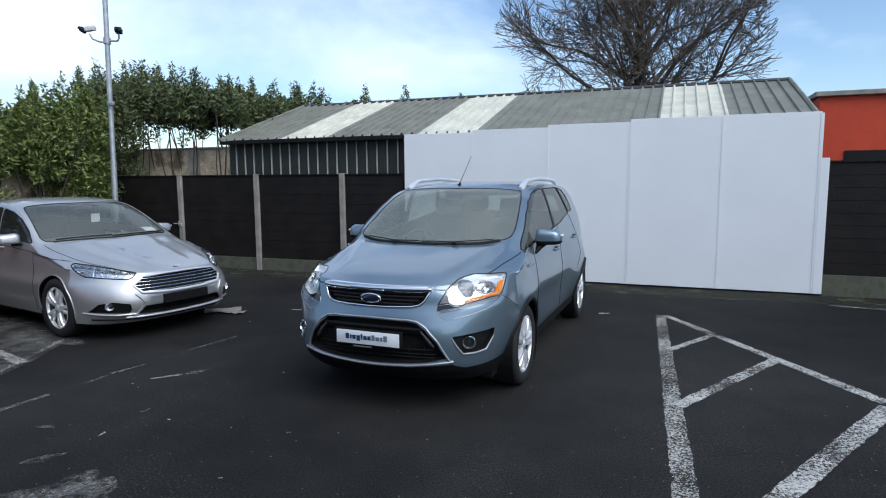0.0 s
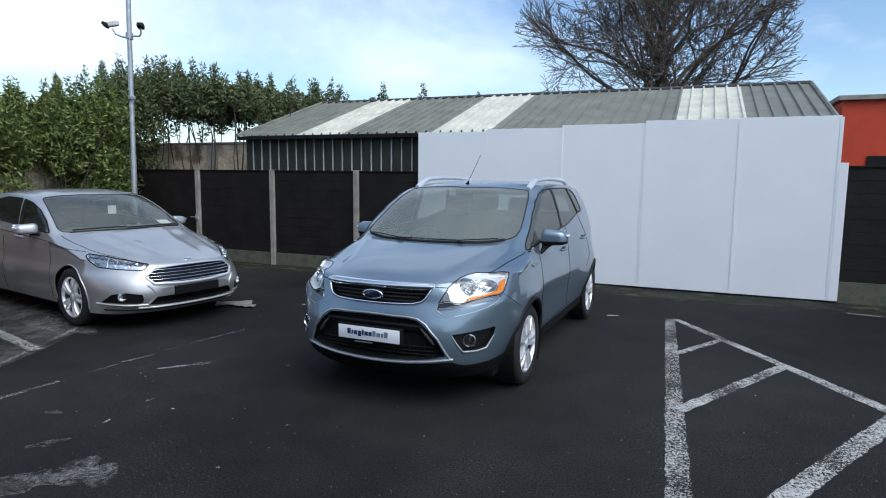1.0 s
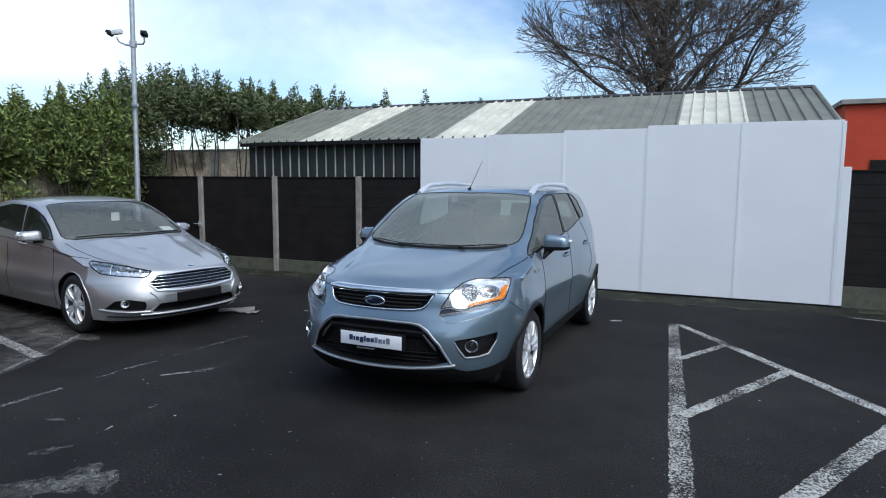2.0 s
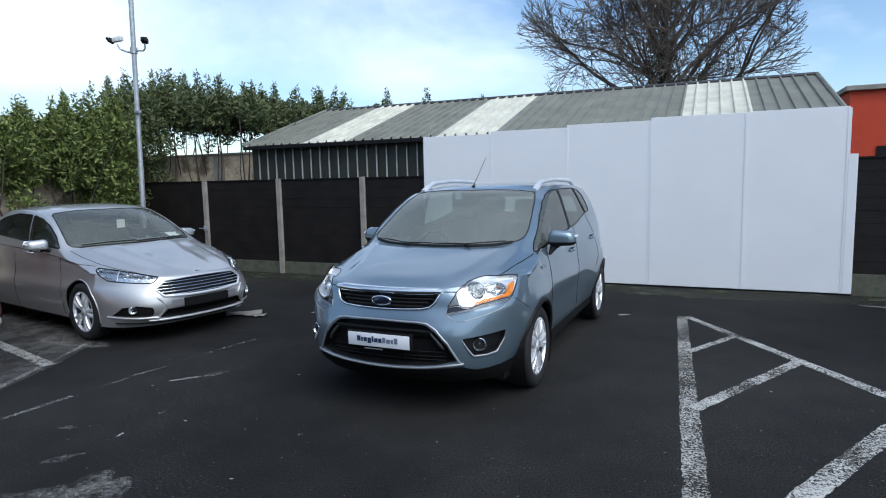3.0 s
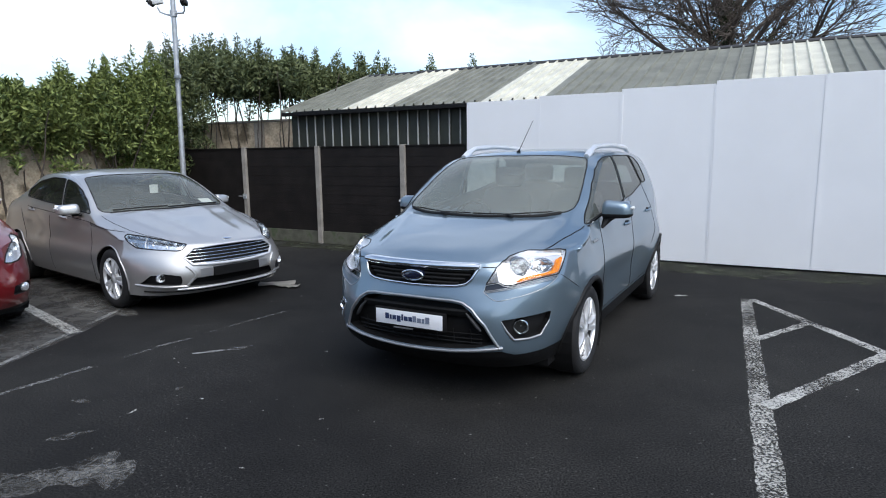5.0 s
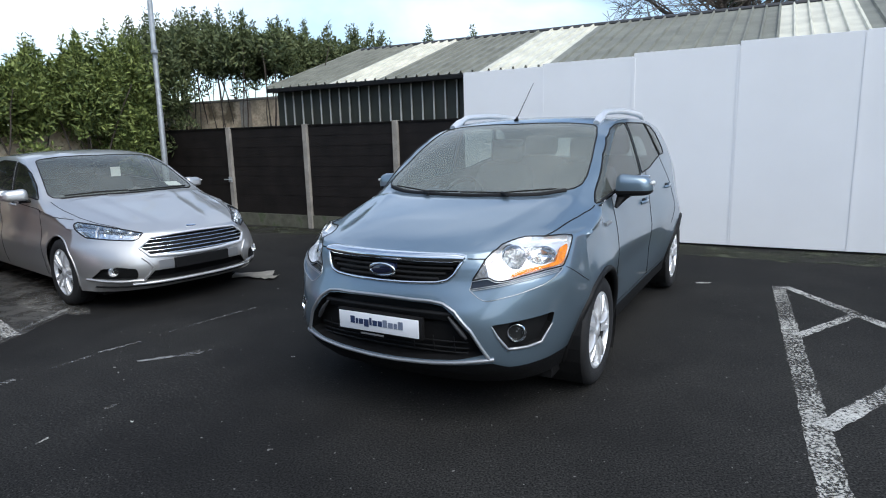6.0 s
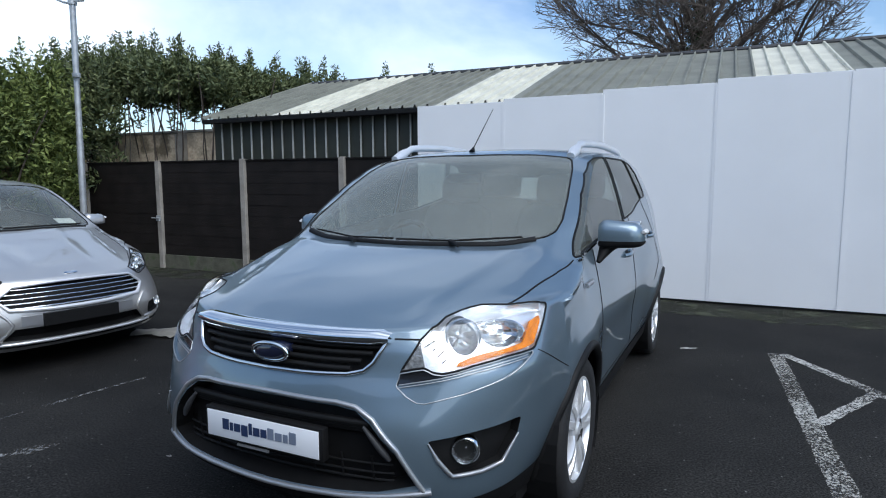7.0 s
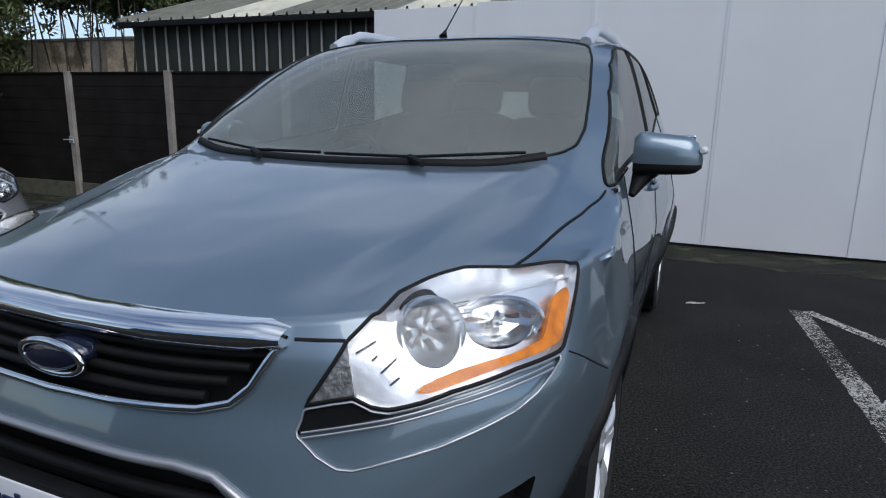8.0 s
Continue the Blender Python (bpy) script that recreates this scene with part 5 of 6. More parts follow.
    part("cowl", b2, M_BLACK, suv, "black cowl panel", smooth=60)
    c = drape(tree, [(-.045, 2.03)], "top", 0)[0]
    b2 = bmesh.new()
    tube(b2, [c, c + Vector((0, .012, .012)), c + Vector((0, .02, .03))], [.02, .014, .006], 10)
    tube(b2, [c + Vector((0, .015, .02)), c + Vector((0, .37, .31))], [.004, .0025], 6)
    part("aerial", b2, M_BLACK, suv, smooth=60)
    lining(bm, suv, 1.12, 1.1, M_TRIM)
    even_normals(part("body", bm, M_BLUE, suv, smooth=38), src)
    src.free()
    boxes("underbody", M_BLACK, suv, (-0.78, 0.78, 0.55, 4.25, 0.2, 0.36))
    boxes("bulkhead", M_BLACK, suv, (-0.8, 0.8, 0.62, 0.66, 0.3, 0.9))
    # cabin
    blob("dashboard", M_TRIM, suv, (0, 1.36, 1.0), (1.46, .55, .26))
    boxes("cabin_floor", M_BLACK, suv, (-.8, .8, 1.2, 4.2, .36, .40))
    steering(suv, -.37, 1.72, 1.06)
    seats(suv, (2.35,), .62, .52, .37, M_SEAT)
    seats(suv, (3.2,), .64, .6, .36, M_SEAT)
    blob("rear_view_mirror", M_BLACK, suv, (0, 1.80, 1.50), (.22, .04, .06))


build_suv()
tagged(suv, "blue-grey metallic compact SUV with chrome grille bar and silver roof rails")

# -- silver saloon --
sedan = empty("saloon_car", pose(-2.987, 6.66, 0, 0, 0, 61.5), "silver metallic saloon car parked in a marked bay", "car")
D_FRONT = [
    ([0.20] * 7, [(0, .12), (.25, .13), (.5, .18), (.70, .30), (.82, .45), (.88, .60), (.90, .70)]),
    ([0.30] * 7, [(0, .03), (.25, .04), (.5, .09), (.71, .22), (.83, .40), (.895, .57), (.915, .70)]),
    ([0.42] * 7, [(0, .0), (.25, .012), (.5, .06), (.71, .19), (.835, .37), (.90, .56), (.925, .70)]),
    ([0.52] * 7, [(0, 0), (.25, .015), (.5, .075), (.70, .21), (.83, .39), (.895, .56), (.922, .70)]),
    ([0.60] * 7, [(0, .02), (.25, .035), (.5, .10), (.69, .25), (.815, .42), (.88, .57), (.915, .70)]),
    ([0.67] * 7, [(0, .05), (.25, .065), (.5, .13), (.67, .29), (.79, .45), (.86, .59), (.90, .70)]),
    ([.73, .73, .735, .75, .77, .785, .79], [(0, .09), (.25, .105), (.5, .18), (.65, .33), (.765, .48), (.84, .61), (.875, .70)]),
]
D_SIDE = [(.90, .68), (.922, .58), (.92, .46), (.905, .34), (.87, .22)]
D_ROWS = [
    (.09, .73, .875, .70, .79, 3.4, 3, [(.888, .76)] + D_SIDE),
    (.3, .80, .872, .78, .815, 3, 3, [(.892, .775)] + D_SIDE),
    (.65, .885, .868, .92, .855, 3, 3, [(.893, .80)] + D_SIDE),
    (1.0, .962, .865, 1.14, .912, 3, 3, [(.893, .84)] + D_SIDE),
    (1.18, 1.012, .862, 1.34, .955, 3, 4, [(.892, .88)] + D_SIDE),
    (1.29, 1.038, .845, 1.46, 1.005, 2.6, 4, [(.886, .90)] + D_SIDE),
    (1.52, 1.165, .80, 1.67, 1.130, 2.4, 3, [(.880, .935)] + D_SIDE),
    (1.88, 1.355, .745, 1.98, 1.305, 2.4, 3, [(.875, .965)] + D_SIDE),
    (2.18, 1.458, .71, 2.25, 1.408, 2.4, 3, [(.873, .98)] + D_SIDE),
    (2.45, 1.505, .695, 2.5, 1.455, 2, 3, [(.873, .995)] + D_SIDE),
    (2.9, 1.520, .69, 2.9, 1.468, 2, 3, [(.876, 1.02)] + D_SIDE),
    (3.4, 1.480, .68, 3.4, 1.430, 2, 3, [(.878, 1.04)] + D_SIDE),
    (3.9, 1.32, .68, 3.85, 1.27, 2, 3, [(.875, 1.05)] + D_SIDE),
    (4.35, 1.14, .71, 4.3, 1.10, 2, 3, [(.855, .99)] + D_SIDE),
    (4.72, 1.08, .72, 4.58, 1.03, 2, 3, [(.80, .90), (.85, .7), (.87, .58), (.87, .46), (.86, .34), (.83, .24)]),
    (4.82, .8, .76, 4.7, .78, 2, 3, [(.78, .72), (.80, .65), (.81, .55), (.81, .45), (.80, .38), (.78, .32)]),
    (4.82, .35, .74, 4.7, .33, 2, 3, [(.75, .325), (.755, .32), (.76, .315), (.76, .31), (.76, .305), (.76, .3)]),
]


def headlamp(bm, tree, car, poly, sx, zmin, lamps, label, strip=None, lining=None):
    p = corner_cut(bm, rounded(poly, .012, 2), sx, lambda c, sx=sx: c.x * sx > .35 and c.y < 1.0 and c.z > zmin)
    hl = new("headlight")
    hl.parent = car
    hl["label"] = label
    lens_bm = p.copy()
    part("headlight_seal", outline(lens_bm, .007, 6, -.002), M_BLACK, hl, smooth=60)
    part("reflector", recess(p, .028), lining or M_BOWL, hl, "silvered reflector housing", smooth=30)
    for xc, zc, r, dp in lamps:
        base = min((v.co for v in lens_bm.verts), key=lambda v: abs((TURN40[sx] @ v).x - sx * xc) + abs(v.z - zc))
        lamp_bowl(hl, Matrix.Translation(base + Vector((-sx * .014, .028, 0))) @ pose(0, 0, 0, 0, 0, sx * 26), r, dp, "lamp_bowl", M_BOWL)
    if strip:
        q = [min((v.co for v in lens_bm.verts), key=lambda v: abs((TURN40[sx] @ v).x - sx * xc) + abs(v.z - zc)) + Vector((0, .01, 0)) for xc, zc in strip]
        b2 = bmesh.new()
        tube(b2, q, .007, 6)
        part("divider", b2, M_SATIN, hl, smooth=60)
    g = part("lens", lens_bm, M_LENS, hl, smooth=60)
    g.visible_shadow = False


def build_sedan():
    bm = shell(D_FRONT, D_ROWS)
    AXF, AXR, WZ = 1.02, 3.87, 0.335
    flare(bm, (AXF, AXR), WZ, 0.37, 0.018)
    for v in bm.verts:  # ridged bonnet
        if v.co.z > 0.74 and 0.2 < v.co.y < 1.3 and abs(v.co.x) < 0.75:
            for at in (0.22 + 0.14 * (v.co.y - 0.2), 0.46 + 0.16 * (v.co.y - 0.2)):
                t = abs(v.co.x) - at
                v.co.z += 0.011 * (math.exp(-(t / 0.028) ** 2) if t > 0 else math.exp(-(t / 0.11) ** 2)) * min(1, (v.co.y - 0.2) / 0.2)
    for v in bm.verts:  # shoulder crease
        if abs(v.co.x) > 0.8 and v.co.y > 0.8:
            zc = 0.87 + 0.066 * (v.co.y - 0.845)
            t = v.co.z - zc
            if -0.06 < t < 0.06:
                k = 0.012 * (1 if t > 0 else -0.6) * math.exp(-(t / 0.03) ** 2)
                v.co.x += k if v.co.x > 0 else -k
    src = bm.copy()
    tree = tree_of(bm)
    front = lambda c: c.y < 0.85
    for sx in (1, -1):
        for y in (AXF, AXR):
            arch_cut(bm, y, WZ, 0.37, sx).free()
            arch_lip(tree, sedan, y, WZ, 0.371, sx, 0.008, M_SILVER, 0.25)
            liner(sedan, y, WZ, 0.38, sx * 0.5, sx * 0.90)
            wheel(sedan, sx * 0.81, y, WZ, 0.232, 0.225, 5, True, sx, M_ALLOY)
    half = [(.25, 1.315), (.5, 1.355), (.68, 1.415), (.755, 1.475), (.775, 1.55), (.70, 1.93), (.645, 2.18), (.61, 2.215), (.3, 2.175)]
    ws = rounded([(0, 1.305)] + half + [(0, 2.155)] + [(-x, y) for x, y in half[::-1]], 0.02)
    w = cut(bm, ws, "top", lambda c: c.z > .97)
    part("screen_seal", outline(w, 0.006), M_BLACK, sedan, smooth=60)
    g = even_normals(part("windscreen", w, M_GLASS_SEDAN, sedan, smooth=60), src)
    g.visible_shadow = False
    for sx in (1, -1):
        ok = lambda c, sx=sx: c.x * sx > 0.45 and c.z > .85
        for poly in ([(1.555, 1.03), (1.75, 1.165), (1.97, 1.285), (2.2, 1.365), (2.44, 1.405), (2.37, 1.083), (1.70, 1.037)], [(2.42, 1.087), (2.49, 1.410), (2.9, 1.422), (3.3, 1.365), (3.62, 1.25), (3.58, 1.165)]):
            p = cut(bm, rounded(poly, 0.03), "side", ok)
            if len(p.faces):
                part("window_seal", outline(p, 0.008), M_BLACK, sedan, smooth=60)
                g = part("side_window", p, M_GLASS_SIDE, sedan, smooth=60)
                g.visible_shadow = False
    # grille with chrome slats
    gp = [(-.548, .608), (-.44, .694), (-.2, .706), (0, .708), (.2, .706), (.44, .694), (.548, .608), (.48, .528), (.2, .512), (0, .510), (-.2, .512), (-.48, .528)]
    p = cut(bm, gp, "front", front)
    part("grille_back", recess(p, 0.05), M_BLACK, sedan, "black grille recess", smooth=40)
    for k in range(5):
        z = .540 + k * .034
        half = (.50 + (z - .528) * .55) if z < .608 else (.54 - (z - .608) * 1.1)
        q = drape(tree, [(x, z) for x in np.linspace(-half, half, 25)], "front", -0.006)
        b2 = bmesh.new()
        tube(b2, q, 0.0055, 8)
        part("grille_slat", b2, M_CHROME, sedan, "chrome grille slat", smooth=60)
    q = drape(tree, [tuple(v) for v in dense([Vector(v) for v in gp], .03, True)], "front", 0.003)
    b2 = bmesh.new()
    tube(b2, q, [.010 + .008 * max(0, (.60 - v.z) / .09) for v in q], 8)
    part("grille_surround", b2, M_ALLOY, sedan, "chrome grille surround", smooth=60)
    # lower intake and lips
    p = cut(bm, [(-.46, .385), (.46, .385), (.53, .30), (.3, .285), (0, .28), (-.3, .285), (-.53, .30)], "front", front)
    part("intake_back", recess(p, 0.05), M_BLACK, sedan, "black lower intake", smooth=40)
    p = cut(bm, [(-1, .1), (1, .1), (1, .195), (.6, .19), (0, .19), (-.6, .19), (-1, .195)], "front", front)
    part("lower_lip", shift(p, -.004), M_BLACK, sedan, "black lower lip", smooth=40)
    for z, r, mt in ((.262, .012, M_ALLOY), (.240, .008, M_BLACK)):
        q = drape(tree, [(x, z + .02 * abs(x) ** 2) for x in np.linspace(-.62 if mt is M_ALLOY else -.84, .62 if mt is M_ALLOY else .84, 37)], "front", .004)
        b2 = bmesh.new()
        tube(b2, q, r, 8)
        part("lip_trim", b2, mt, sedan, smooth=60)
    y0 = -.006
    for sx in (1, -1):  # satin blades beside the plate holder
        q = drape(tree, [(sx * x, .445) for x in (.285, .33, .375, .42)], "front", .002)
        b2 = bmesh.new()
        rows = [[b2.verts.new(v + Vector((0, dy, dz))) for dy, dz in ((.01, -.045), (-.004, -.043), (-.004, .033), (.01, .035))] for v in q]
        for a, b in zip(rows, rows[1:]):
            for k in range(3):
                b2.faces.new((a[k], b[k], b[k + 1], a[k + 1]))
        bmesh.ops.recalc_face_normals(b2, faces=b2.faces)
        part("bumper_blade", b2, M_SATIN, sedan, "satin silver bumper insert", smooth=40)
    boxes("plate_holder", M_BLACK, sedan, (-.28, .28, y0 - .012, y0 + .03, .385, .485), bevel=.004, label="empty black plate holder")
    for sx in (1, -1):
        fp = rounded([(.87, .335), (.822, .427), (.73, .446), (.602, .418), (.59, .37), (.597, .322), (.64, .318), (.78, .33)], .012, 3)
        p = cut(bm, fp if sx > 0 else flip(fp), "front", front)
        part("fog_pocket", recess(p, .03), M_BLACK, sedan, "black fog lamp recess", smooth=40)
        c = drape(tree, [(sx * .76, .398)], "front", 0)[0]
        fl = new("fog_lamp")
        fl.parent = sedan
        fl.matrix_local = Matrix.Translation(c + Vector((-sx * .008, .006, 0))) @ pose(0, 0, 0, 0, 0, sx * 25)
        lamp_bowl(fl, Matrix(), .042, .03, "reflector", M_REFLECT)
        b2 = bmesh.new()
        lathe(b2, [(.001, .010), (.02, .008), (.039, .002)], 24, pose(0, 0, 0, 0, 0, -90))
        part("lens", b2, M_LENS, fl, smooth=60)
        q = drape(tree, [(sx * x, z) for x, z in ((.53, .30), (.58, .304), (.70, .302), (.80, .31), (.885, .325))], "front", .006)
        b2 = bmesh.new()
        tube(b2, q, .012, 8)
        part("fog_trim", b2, M_SILVER, sedan, smooth=60)
        q = drape(tree, [(sx * x, z) for x, z in ((.545, .52), (.50, .47), (.47, .42), (.50, .36), (.545, .30))], "front", .004)
        b2 = bmesh.new()
        tube(b2, q, .012, 8)
        part("intake_frame", b2, M_SILVER, sedan, smooth=60)
        headlamp(bm, tree, sedan, [(.475, .738), (.69, .778), (.93, .818), (1.128, .842), (1.152, .826), (1.085, .765), (1.0, .712), (.78, .690), (.56, .676), (.515, .690)], sx, .65, ((.66, .722, .032, .04), (.80, .742, .036, .04)), "slim clear headlight with dark inner masks", ((.90, .71), (.90, .75), (.895, .80)))
        seam(tree, sedan, [(sx * .52, .20), (sx * .60, .40), (sx * .70, .62), (sx * .755, .85), (sx * .79, 1.15), (sx * .80, 1.42)], "top", .0035)
        seam(tree, sedan, [(1.52, .93), (1.50, .7), (1.47, .4), (1.5, .26)], "side", .0035, sx)
        seam(tree, sedan, [(2.73, .95), (2.74, .6), (2.72, .26)], "side", .0035, sx)
        seam(tree, sedan, [(3.68, 1.0), (3.62, .8), (3.5, .6)], "side", .0035, sx)
        # thin black tube drawn as the shade along the shoulder crease
        seam(tree, sedan, [(.86, .858), (1.6, .940), (2.4, .985), (3.5, 1.045)], "side", .004, sx, "crease_shade_line")
        door_handle(tree, sedan, 2.30, .955, sx, M_SILVER)
        door_handle(tree, sedan, 3.30, 1.005, sx, M_SILVER)
        mirror_unit(sedan, sx, (.87, 1.78, 1.0), (1.0, 1.84, 1.075), (.225, .15, .125), M_SILVER, False)
        q = drape(tree, [(x, y) for x, y in (((-.05, 1.325), (.3, 1.345), (.66, 1.44)) if sx > 0 else ((-.66, 1.44), (-.35, 1.37), (-.05, 1.345)))], "top", .012)
        b2 = bmesh.new()
        tube(b2, q, .008, 6)
        part("wiper", b2, M_BLACK, sedan, smooth=60)
    q = drape(tree, [(x, 1.298 + .115 * (abs(x) / .68) ** 2.2) for x in np.linspace(-.70, .70, 31)], "top", -.004)
    b2 = bmesh.new()
    tube(b2, q, .014, 8)
    part("cowl", b2, M_BLACK, sedan, smooth=60)
    c = drape(tree, [(0, .16)], "top", 0)[0]
    b2 = bmesh.new()
    lathe(b2, [(.001, .008), (.05, .006), (.055, -.004)], 24, Matrix.Translation(c) @ pose(0, 0, 0, 20, 0, 0) @ pose(0, 0, 0, 0, -90, 0) @ Matrix.Diagonal((1, .4, 1, 1)) @ pose(0, 0, 0, 90, 0, 0))
    part("badge", b2, M_CHROME, sedan, "small plain oval badge", smooth=50)
    lining(bm, sedan, .98, 1.4, M_SEAT)
    even_normals(part("body", bm, M_SILVER, sedan, smooth=38), src)
    src.free()
    boxes("underbody", M_BLACK, sedan, (-0.78, 0.78, 0.45, 4.5, 0.16, 0.28))
    boxes("bulkhead", M_BLACK, sedan, (-0.78, 0.78, 0.5, 0.54, 0.25, 0.7))
    blob("dashboard", M_TRIM, sedan, (0, 1.66, .93), (1.45, .55, .24))
    boxes("cabin_floor", M_BLACK, sedan, (-.8, .8, 1.4, 4.3, .28, .32))
    steering(sedan, -.37, 1.98, .93)
    seats(sedan, (2.6,), .48, .52, .37, M_SEAT)
    seats(sedan, (3.4,), .50, .6, .36, M_SEAT)
    blob("rear_view_mirror", M_BLACK, sedan, (0, 2.08, 1.345), (.22, .04, .06))
    boxes("price_tag", M_WHITEP, sedan, (.055, .165, 1.975, 1.98, 1.20, 1.31), label="white paper tag behind the windscreen")
    b2 = bmesh.new()  # a paper leaning against the foot of the screen
    q = drape(tree, [(.47, 1.44), (.655, 1.49), (.635, 1.56), (.45, 1.51)], "top", -0.012)
    lo = [b2.verts.new(p - Vector((0, 0, .003))) for p in q]
    hi = [b2.verts.new(p) for p in q]
    b2.faces.new(hi)
    b2.faces.new(lo[::-1])
    for i in range(4):
        b2.faces.new((lo[i], lo[(i + 1) % 4], hi[(i + 1) % 4], hi[i]))
    part("permit_paper", b2, M_WHITEP, sedan, "white paper behind the foot of the windscreen")


build_sedan()

# -- red hatchback --
hatch = empty("hatchback_car", pose(-4.72, 4.68, 0, 0, 0, 61.5), "dark red metallic hatchback car parked in the next bay", "car")


def build_hatch():
    up = 1.13  # a taller body than the saloon's
    bm = shell([([z * up for z in zs], xy) for zs, xy in D_FRONT], [(yc, zc * up, xe, ye, ze * up, p, q, [(x, z * up) for x, z in side]) for yc, zc, xe, ye, ze, p, q, side in D_ROWS])
    raised = lambda poly: [(x, z * up) for x, z in poly]
    flare(bm, (1.02, 3.87), .335, .37, .018)
    tree = tree_of(bm)
    front = lambda c: c.y < .85
    for sx in (1, -1):
        for y in (1.02, 3.87):
            arch_cut(bm, y, 0.335, 0.37, sx).free()
            liner(hatch, y, .335, .38, sx * .5, sx * .90)
            wheel(hatch, sx * 0.81, y, 0.335, 0.225, 0.2, 5, False, sx, M_ALLOY)
        fp = rounded([(.84, .34), (.82, .43), (.64, .42), (.62, .34)], .02, 3)
        p = cut(bm, raised(fp if sx > 0 else flip(fp)), "front", front)
        part("fog_pocket", recess(p, .03), M_BLACK, hatch, smooth=40)
        c = drape(tree, [(sx * .76, .385 * up)], "front", 0)[0]
        b2 = bmesh.new()
        lathe(b2, [(.001, .012), (.03, .009), (.042, .0), (.045, -.03)], 24, Matrix.Translation(c) @ pose(0, 0, 0, 0, 0, -90 + sx * 25))
        part("fog_lamp", b2, M_REFLECT, hatch, smooth=60)
        headlamp(bm, tree, hatch, [(.56, .70), (.62, .755), (.80, .84), (.98, .905), (1.07, .918), (1.09, .87), (1.05, .78), (.95, .715), (.78, .69), (.64, .685)], sx, .60, ((.74, .765, .05, .04), (.90, .81, .05, .04)), "large clear headlight", None, M_REFLECT)
        seam(tree, hatch, [(sx * .56, .25), (sx * .70, .62), (sx * .755, .85), (sx * .80, 1.42)], "top", .0035)
        mirror_unit(hatch, sx, (.88, 1.80, 1.10), (.985, 1.82, 1.19), (.21, .14, .115), M_CARRED, False)
    p = cut(bm, raised([(-.42, .60), (.42, .60), (.5, .50), (.44, .33), (-.44, .33), (-.5, .50)]), "front", front)
    part("grille_back", recess(p, .05), M_BLACK, hatch, "black grille", smooth=40)
    p = cut(bm, raised([(-1, .1), (1, .1), (1, .235), (0, .235), (-1, .235)]), "front", front)
    part("lower_lip", shift(p, -.004), M_BLACK, hatch, "black lower lip", smooth=40)
    ws = rounded([(-.68, 1.47), (-.25, 1.335), (.25, 1.335), (.68, 1.47), (.71, 1.58), (.575, 2.20), (.3, 2.19), (-.3, 2.19), (-.575, 2.20), (-.71, 1.58)], 0.02)
    glaze(bm, ws, "top", lambda c: c.z > 1.08, hatch, "windscreen", M_GLASS)
    for sx in (1, -1):
        for poly in ([(1.60, 1.05), (1.80, 1.18), (2.02, 1.30), (2.3, 1.375), (2.66, 1.405), (2.60, 1.09)], [(2.66, 1.095), (2.73, 1.405), (3.2, 1.38), (3.58, 1.25), (3.54, 1.16)]):
            glaze(bm, rounded(raised(poly), .03), "side", lambda c, sx=sx: c.x * sx > .45 and c.z > .85, hatch, "side_window", M_GLASS_SIDE)
    part("body", bm, M_CARRED, hatch, smooth=38)
    boxes("underbody", M_BLACK, hatch, (-0.78, 0.78, 0.45, 4.5, 0.16, 0.28))
    boxes("cabin_floor", M_BLACK, hatch, (-.8, .8, 1.4, 4.3, .28, .9))


build_hatch()


# litter beside the saloon
def litter(x, y, turn, w, d, seed):
    rng = random.Random(seed)
    bm = bmesh.new()
    g = [[bm.verts.new((w * (i / 6 - .5), d * (j / 4 - .5), .012 + .02 * rng.random() + .03 * (i / 6 - .5) ** 2)) for j in range(5)] for i in range(7)]
    for i in range(6):
        for j in range(4):
            bm.faces.new((g[i][j], g[i + 1][j], g[i + 1][j + 1], g[i][j + 1]))
    bmesh.ops.solidify(bm, geom=bm.faces[:], thickness=.008)
    o = part("cardboard_sheet", bm, M_CARD, smooth=40)
    o.matrix_world = pose(x, y, 0.0, 0, 0, turn)
    tagged(o, "flattened pale cardboard sheet lying on the asphalt", "litter")


litter(-3.02, 7.72, 20, .46, .26, 1)
litter(-2.82, 7.60, -5, .30, .16, 2)

# ---- plants, pole ----
def leaf_cloud(verts, faces, centre, radii, n, size, rng, shell_bias=0.5):
    """Adds n small folded leaves within an ellipsoid."""
    g = np.random.default_rng(rng.randrange(1 << 30))
    d = g.normal(size=(n, 3))
    d /= np.linalg.norm(d, axis=1)[:, None]
    p = d * (g.random((n, 1)) ** (shell_bias / 3))
    c = np.array(centre) + p * np.array(radii)
    d = np.column_stack((g.normal(size=n) + p[:, 0], g.normal(size=n) + p[:, 1], g.normal(0.7, 0.9, size=n)))
    d /= np.linalg.norm(d, axis=1)[:, None]
    s = np.cross(d, g.normal(size=(n, 3)))
    s /= np.linalg.norm(s, axis=1)[:, None]
    l = (size * g.uniform(0.6, 1.3, n))[:, None]
    w = (size * g.uniform(0.13, 0.22, n))[:, None]
    u = np.cross(d, s) * w * 0.25
    quad = np.stack((c, c + d * l * 0.5 + s * w + u, c + d * l, c + d * l * 0.5 - s * w + u), axis=1).reshape(-1, 3)
    k = len(verts)
    verts.extend(map(tuple, quad.tolist()))
    faces.extend((k + 4 * i, k + 4 * i + 1, k + 4 * i + 2, k + 4 * i + 3) for i in range(n))


def mesh_part(name, verts, faces, material, parent, label=""):
    me = bpy.data.meshes.new(name)
    me.from_pydata(verts, [], faces)
    me.materials.append(material)
    ob = new(name, me)
    ob.parent = parent
    if label:
        ob["label"] = label
    return ob


